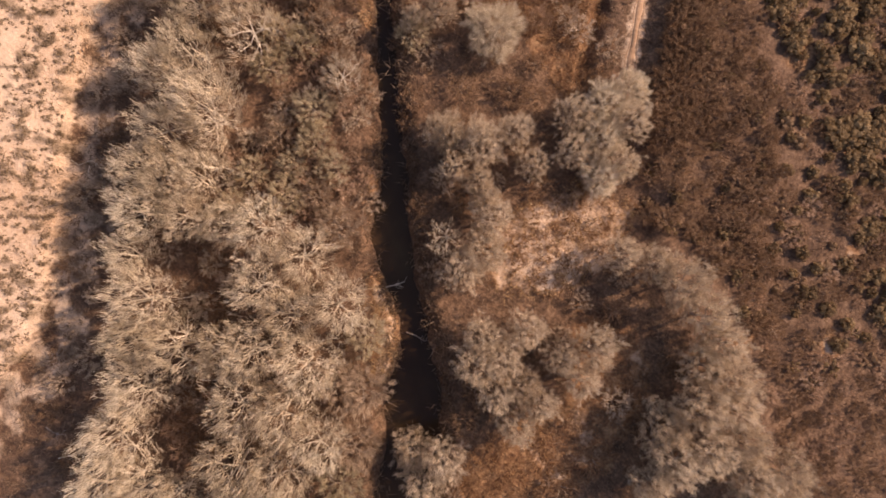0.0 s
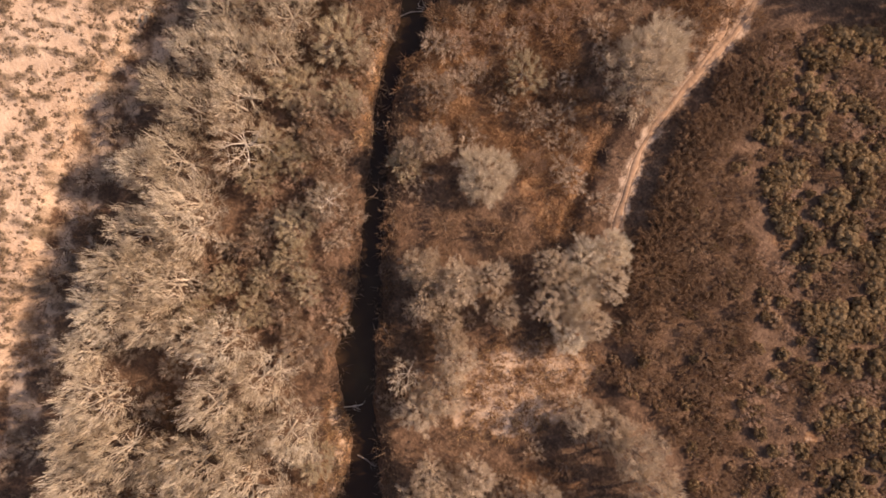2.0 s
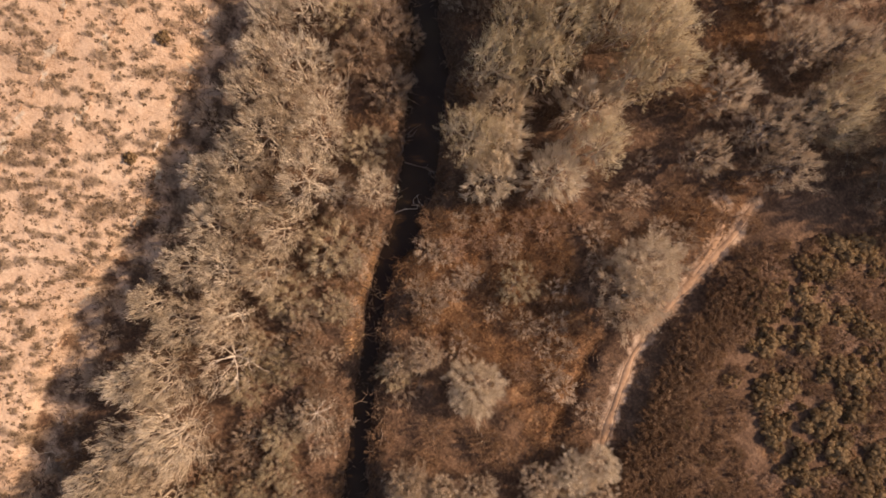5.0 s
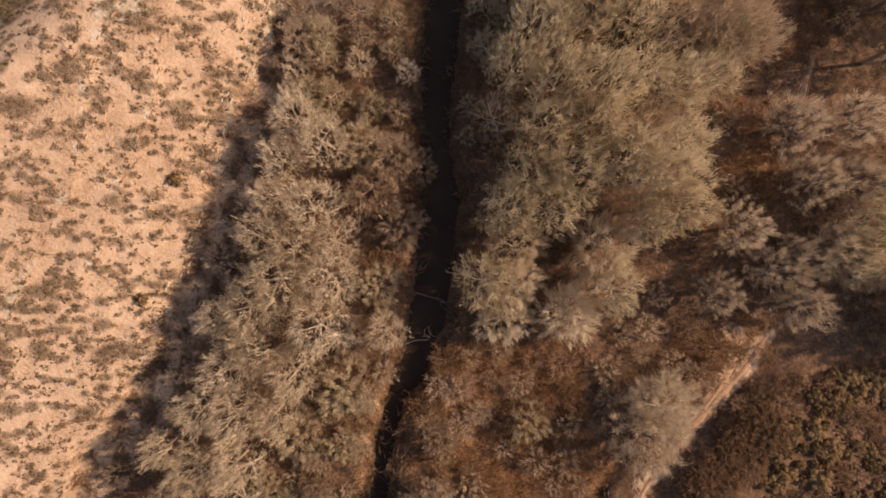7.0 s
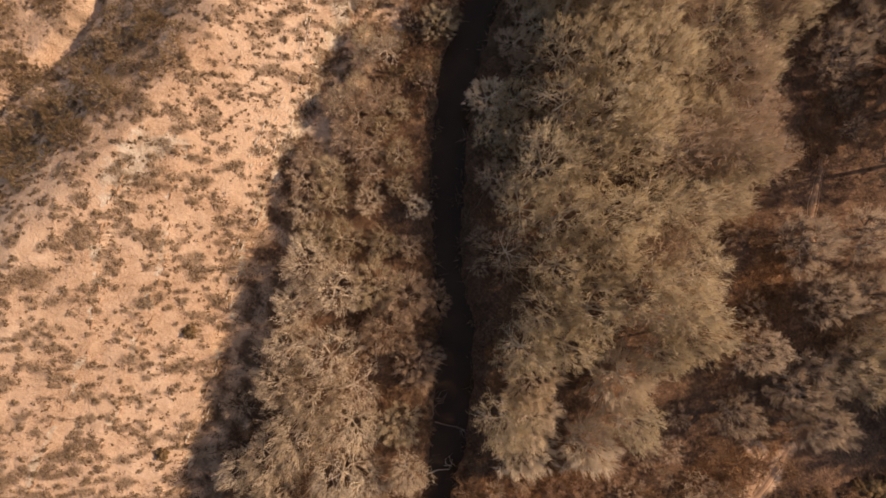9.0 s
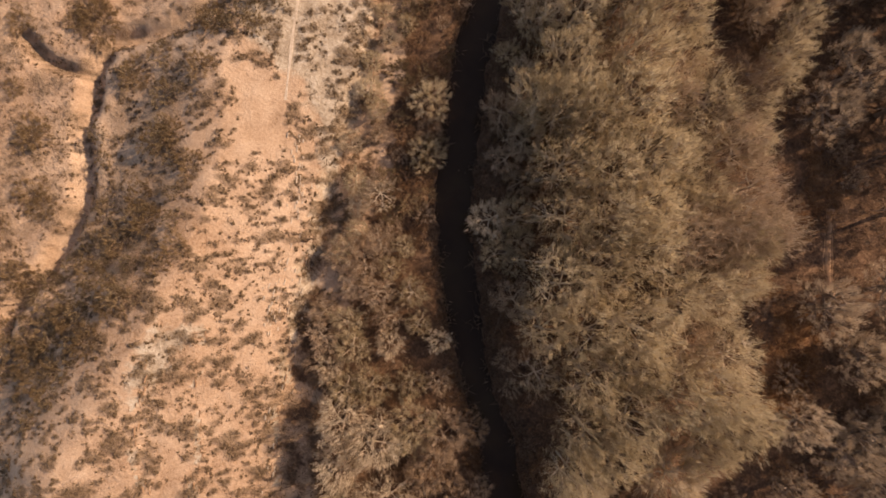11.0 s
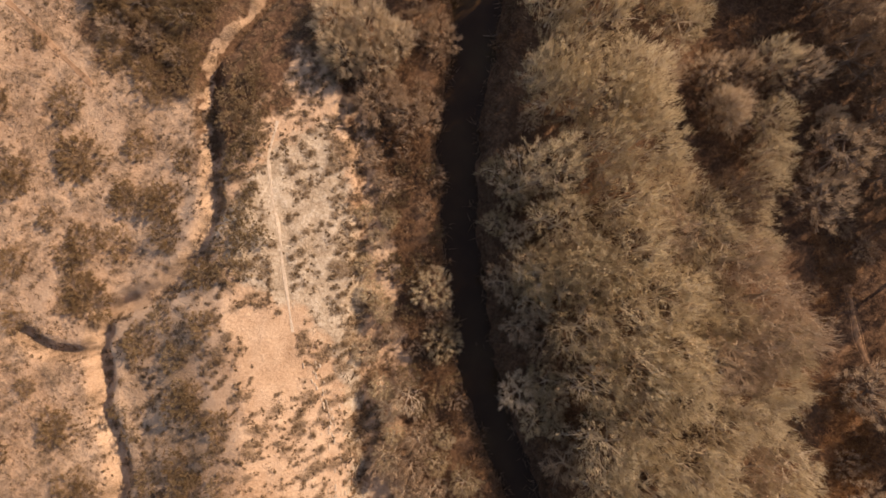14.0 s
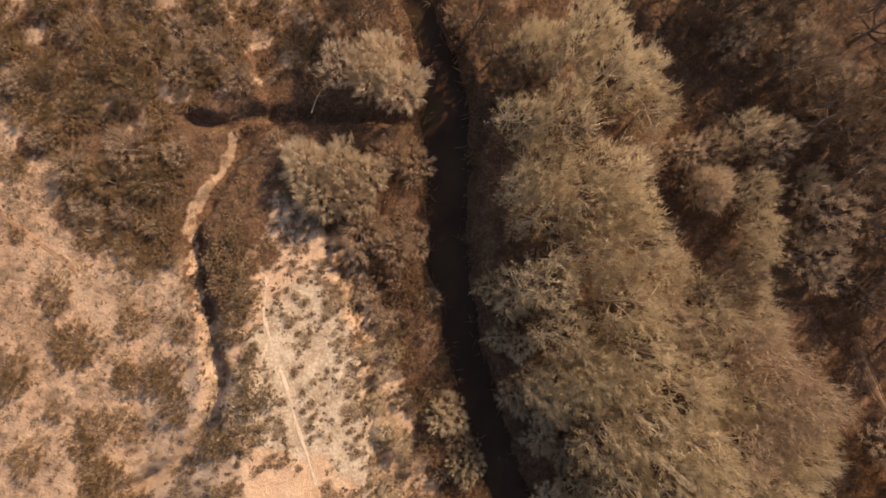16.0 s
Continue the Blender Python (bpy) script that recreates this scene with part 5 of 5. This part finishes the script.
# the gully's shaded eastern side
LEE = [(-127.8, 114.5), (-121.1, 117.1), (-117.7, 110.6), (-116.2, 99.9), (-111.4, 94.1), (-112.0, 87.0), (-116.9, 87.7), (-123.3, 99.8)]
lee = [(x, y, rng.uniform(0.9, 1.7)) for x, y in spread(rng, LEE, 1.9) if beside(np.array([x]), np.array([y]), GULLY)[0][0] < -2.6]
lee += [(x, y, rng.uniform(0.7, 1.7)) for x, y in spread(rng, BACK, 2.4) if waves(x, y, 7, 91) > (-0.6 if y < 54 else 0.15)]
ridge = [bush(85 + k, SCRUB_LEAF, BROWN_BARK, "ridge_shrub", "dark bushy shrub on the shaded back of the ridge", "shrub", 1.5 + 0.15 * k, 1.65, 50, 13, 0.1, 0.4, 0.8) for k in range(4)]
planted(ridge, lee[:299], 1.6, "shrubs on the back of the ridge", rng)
planted(scrub, SCRUB_A + SCRUB_B + extra, 2.4, "scrub on the ridge", rng)


# ---- low growth ----
def tufts(name, mat, places, radius, tall, blades, width, label, seed, mounds=0, vary=None, drawn=1.0, leaf=0.3):
    rng = np.random.RandomState(seed)
    n = len(places)
    z = height(places[:, 0], places[:, 1])
    size = np.exp(rng.normal(size=n) * 0.35) * 0.9 if vary is None else vary
    hump = rng.randint(0, 3, (n, blades))
    hx, hy, hs = (np.take_along_axis(rng.normal(size=(n, 3)) * k + m, hump, 1) for k, m in ((0.55, 0), (0.55, 0), (0.18, 0.7)))
    az, out = rng.uniform(0, 6.28, (n, blades)), np.sqrt(rng.uniform(0, 1, (n, blades)))
    r = radius * size[:, None] * out * hs
    off = shadow_drawn(np.stack([radius * size[:, None] * hx + r * np.cos(az), radius * size[:, None] * hy + r * np.sin(az)], -1), drawn)
    base = np.stack([places[:, :1] + off[..., 0], places[:, 1:] + off[..., 1], z[:, None] + tall * size[:, None] * 0.6 * (1 - out ** 2) * hs - 0.06], -1)
    d = np.stack([np.cos(az) * out, np.sin(az) * out, rng.uniform(0.0, 1.0, az.shape)], -1) + 0.7 * rng.normal(size=(n, blades, 3))
    d /= np.linalg.norm(d, axis=-1)[..., None]
    tip = base + d * (tall * size[:, None, None] * rng.uniform(0.35, 0.8, (n, blades, 1)))
    side = np.cross(d, np.array([0, 0, 1.0]) + 0.4 * rng.normal(size=d.shape))
    side /= np.linalg.norm(side, axis=-1)[..., None] + 1e-6
    half = width * rng.uniform(0.5, 1.2, (n, blades, 1))
    v = np.stack([base - side * half, base + side * half, tip], 2).reshape(-1, 3)
    f = np.arange(len(v)).reshape(-1, 3)
    if mounds:
        # soft humps of matted growth, clothed with short leaves
        at = np.repeat(places, 3, 0) + shadow_drawn(rng.normal(size=(3 * n, 2)) * (0.6 * radius * np.repeat(size, 3))[:, None], drawn)
        grow = radius * np.repeat(size, 3) * rng.uniform(0.3, 0.8, 3 * n)
        w, g = lobes(rng, np.column_stack([at, height(at[:, 0], at[:, 1]) - 0.1]), grow, mounds, leaf, 0.3, 0.65)
        v, f = np.concatenate([v, w]), np.concatenate([f, g + len(v)])
    ob = link(name, v, f, mat)
    return tagged(ob, label, "undergrowth", kind="stuff")


rng = np.random.RandomState(19)
tufts("heath_tufts", TUFT, np.concatenate([fine_spots, meadow[heath][::3]]), 0.4, 0.4, 8, 0.045, "fine brown stubble and tufts on the heath beyond the gully", 4, 11, leaf=0.19)
tufts("meadow_tufts", TUFT, meadow[~heath], 0.72, 0.6, 12, 0.05, "many small brown tufts dotted over the tan meadow", 1, 20, grown[~heath], 1.4, 0.21)

WOODS = [(-25, -58), (-57, 0), (-66, 23), (-84, 54), (-95, 80), (-108, 116), (-122, 128), (-129, 133), (-127, 175), (-20, 178), (-4, 84), (4, 52), (20, 24), (45, 18), (70, -5), (40, -60)]
p = spread(rng, WOODS, 1.15)
dr, wr = beside(p[:, 0], p[:, 1], RIVER, RIVER_WIDTH)
dt = np.abs(beside(p[:, 0], p[:, 1], TRACK)[0])
p = p[(np.abs(dr) > wr / 2 + 0.9) & (dt > 1.6) & (~inside(p[:, 0], p[:, 1], STRAW) | (rng.uniform(size=len(p)) < 0.25)) & (waves(p[:, 0], p[:, 1], 6, 61) > -0.75)]
p = p[~inside(p[:, 0], p[:, 1], SLOPE) | (rng.uniform(size=len(p)) < 0.25)]
line, s_at, at_all = resampled(RIVER, 0.55)
half = np.interp(s_at, at_all, RIVER_WIDTH) / 2
t_dir = np.gradient(line, axis=0)
t_dir /= np.hypot(*t_dir.T)[:, None]
for sign in (-1, 1, -1, 1):
    out = half + rng.uniform(0.6, 2.2, len(line))
    p = np.concatenate([p, line + sign * np.stack([t_dir[:, 1], -t_dir[:, 0]], -1) * out[:, None]])
rusty_here = np.zeros(len(p))
for a in RUST_AREAS:
    rusty_here = np.maximum(rusty_here, within(p[:, 0], p[:, 1], a, 3))
take = rng.uniform(size=len(p)) < rusty_here * 0.8
straw = np.concatenate([spread(rng, a, 0.6) for a in FRINGES] + [spread(rng, STRAW, 1.1)])
d, w = beside(straw[:, 0], straw[:, 1], RIVER, RIVER_WIDTH)
straw = straw[np.abs(d) > w / 2 + 0.5]
tufts("straw_reeds", REED, straw, 0.55, 1.1, 18, 0.05, "straw-coloured reeds and long dry grass", 9)
slope_spots = np.concatenate([spread(rng, DRY_BANK, 1.2), spread(rng, OPEN_HILL, 1.2), spread(rng, OLIVE_HILL, 1.6)])
slope_spots = slope_spots[np.abs(beside(slope_spots[:, 0], slope_spots[:, 1], TRACK)[0]) > 2.2]
for x, y, r in BARE_SPOTS:
    slope_spots = slope_spots[(np.hypot(slope_spots[:, 0] - x, slope_spots[:, 1] - y) > r * 0.9) | (rng.uniform(size=len(slope_spots)) < 0.15)]
tufts("hill_scrub", DRY_BUSH, slope_spots, 0.75, 0.7, 16, 0.055, "rusty-brown matted undergrowth over the hillside", 6)
dots = spread(rng, CHALK_AREAS[0], 0.85)
dots = dots[np.abs(beside(dots[:, 0], dots[:, 1], FOOTPATH)[0]) > 0.8]
dots = dots[rng.uniform(size=len(dots)) < 0.6 + 0.35 * waves(dots[:, 0], dots[:, 1], 5, 36)]
tufts("chalk_tufts", SCRUB_LEAF, dots, 0.27, 0.28, 8, 0.035, "small grey-green tufts dotted over the pale chalk", 7, 8, leaf=0.16)
near = spread(rng, [(-140, -60), (-20, -80), (-25, -40), (-38, -22), (-55, 2), (-64, 24), (-72, 18), (-90, 5)], 1.15)
d = beside(near[:, 0], near[:, 1], SCARP)[0]
near = near[(d > 0.4) & (rng.uniform(size=len(near)) < 0.25 + 0.7 * smooth(7, 1, d) + 0.2 * waves(near[:, 0], near[:, 1], 7, 37))]
tufts("verge_tufts", TUFT, near, 0.6, 0.5, 10, 0.05, "dense brown tufts along the edge of the meadow", 10, 14, drawn=1.3, leaf=0.2)
dots = spread(rng, LOW_MEADOW, 1.7)
dots = dots[rng.uniform(size=len(dots)) < 0.75]
tufts("ridge_tufts", TUFT, dots, 0.55, 0.45, 10, 0.05, "brown tufts scattered over the bare earth of the ridge", 8, 9, drawn=1.6, leaf=0.2)
tufts("underbrush", BRUSH, p[~take], 0.8, 1.3, 16, 0.06, "tangled brown underbrush and fallen twigs under the trees", 2)
reeds = np.concatenate([spread(rng, a, 0.85) for a in RUST_AREAS])
reeds = reeds[np.abs(beside(reeds[:, 0], reeds[:, 1], TRACK)[0]) > 1.3]
tufts("rusty_grass", RUST, np.concatenate([p[take], reeds[waves(reeds[:, 0], reeds[:, 1], 5, 63) > -0.35]]), 0.7, 1.2, 22, 0.06, "rust-coloured dry grass in the clearings", 3)

# ---- broken rims of dry earth along the steps of the meadow ----
rng = np.random.RandomState(77)
def crusts(line, share, heap, jitter=0.25):
    """Broken lumps and slabs along a line."""
    p, _, _ = resampled(line, 0.55)
    off = 0.7 * waves(p[:, 0], p[:, 1], 7, 5)
    for k in range(1, len(p) - 1):
        if rng.uniform() > share * (0.55 + 0.5 * math.sin(k * 0.21) * math.sin(k * 0.047 + 1)):
            continue
        t = p[k + 1] - p[k - 1]
        t /= np.hypot(*t)
        c = p[k] + np.array([t[1], -t[0]]) * (off[k] + rng.normal() * jitter)
        a, b, h = rng.uniform(0.2, 0.6), rng.uniform(0.04, 0.12), rng.uniform(0.06, 0.26)
        z = float(height(c[0], c[1]))
        u, w = t, np.array([t[1], -t[0]])
        low = [c + u * a * i * rng.uniform(0.7, 1.2) + w * b * j * rng.uniform(0.7, 1.3) for i, j in ((-1, -1), (1, -1), (1, 1), (-1, 1))]
        v = [(*q, z - 0.25) for q in low] + [(*(c + (q - c) * 0.75), z + h * rng.uniform(0.6, 1.1)) for q in low]
        heap.add(v, [(4, 5, 6, 7), (0, 1, 5, 4), (1, 2, 6, 5), (2, 3, 7, 6), (3, 0, 4, 7)])


heap = Heap()
for line, share in ((STEP_A, 0.75), (STEP_B, 0.55), (SCARP[5:16], 0.8), (np.array([(-90, 85), (-91, 92), (-88, 97)], float) * 1.0, 0.3)):
    crusts(line, share, heap)
tagged(link("earth_rims", heap.v, heap.f, DIRT), "broken pale crusts of dry earth along small steps", "earth crust", kind="stuff")
heap = Heap()
for line, share, jitter in ((SEAM, 1.5, 0.3), (SEAM, 0.9, 0.9), (SCARP[9:16], 0.7, 0.7)):
    crusts(line, share, heap, jitter)
tagged(link("chalk_rims", heap.v, heap.f, CHALK), "broken pale chalk crusts along the edge of the meadow", "chalk edge", kind="stuff")

# ---- dead wood ----
def dead_branch(seed, long, bark, label):
    """A fallen, forked bough."""
    rng = np.random.RandomState(seed)
    root = new("fallen_branch")
    root.empty_display_size = 0.2
    bend = rng.normal(size=3) * 0.08 * long
    path = [np.array([-long / 2, 0, 0.1]), np.array([-long * 0.1, bend[0], 0.25]), np.array([long * 0.25, bend[1], 0.35]), np.array([long / 2, bend[2], 0.3])]
    bough = link("bough", *tube(path, (0.1, 0.085, 0.06, 0.02), 6), bark, root)
    for k in range(5):
        f = rng.uniform(0.25, 0.9)
        s = path[1] + (path[3] - path[1]) * f
        side = (1 if k % 2 else -1) * rng.uniform(0.5, 1.1)
        e = s + np.array([math.cos(side), math.sin(side), rng.uniform(0.05, 0.4)]) * long * rng.uniform(0.2, 0.4)
        m = (s + e) / 2 + rng.normal(size=3) * 0.06 * long
        link("fork", *tube([s, m, e], (0.045, 0.03, 0.01), 4), bark, bough)
    return tagged(root, label, "dead branch", "fallen branches")


FALLEN = [(-45.5, -16.3, 4.5, 20), (-41, -17, 4, 140), (-21.5, -47.8, 4, 60), (-25, -47, 3, 10), (-33, -12, 5, 250), (-40.4, 48.9, 5, 30), (-37.4, 43.5, 4.5, 75), (-45, 48.5, 6, 120), (-57.5, 50.5, 5.5, 135),
          (-92, 134.5, 3.5, 20), (-59.2, 50, 3.5, 100), (-31.7, 137, 5, 60), (-115, 136.4, 4.5, 80), (-90.5, 96.8, 3.5, 70), (-1.5, -3.5, 4, 55), (6, -7, 3.5, 20)]
for n, (x, y, long, turn) in enumerate(FALLEN):
    ob = dead_branch(200 + n, long, GREY_BARK if n % 2 else PALE_BARK, "bare pale fallen branch lying by the water" if -60 < x < 10 else "bare pale fallen branch on the ground")
    z = max(float(height(x, y)), -3.5)
    ob.matrix_basis = pose(x, y, z, 0, 0, turn)
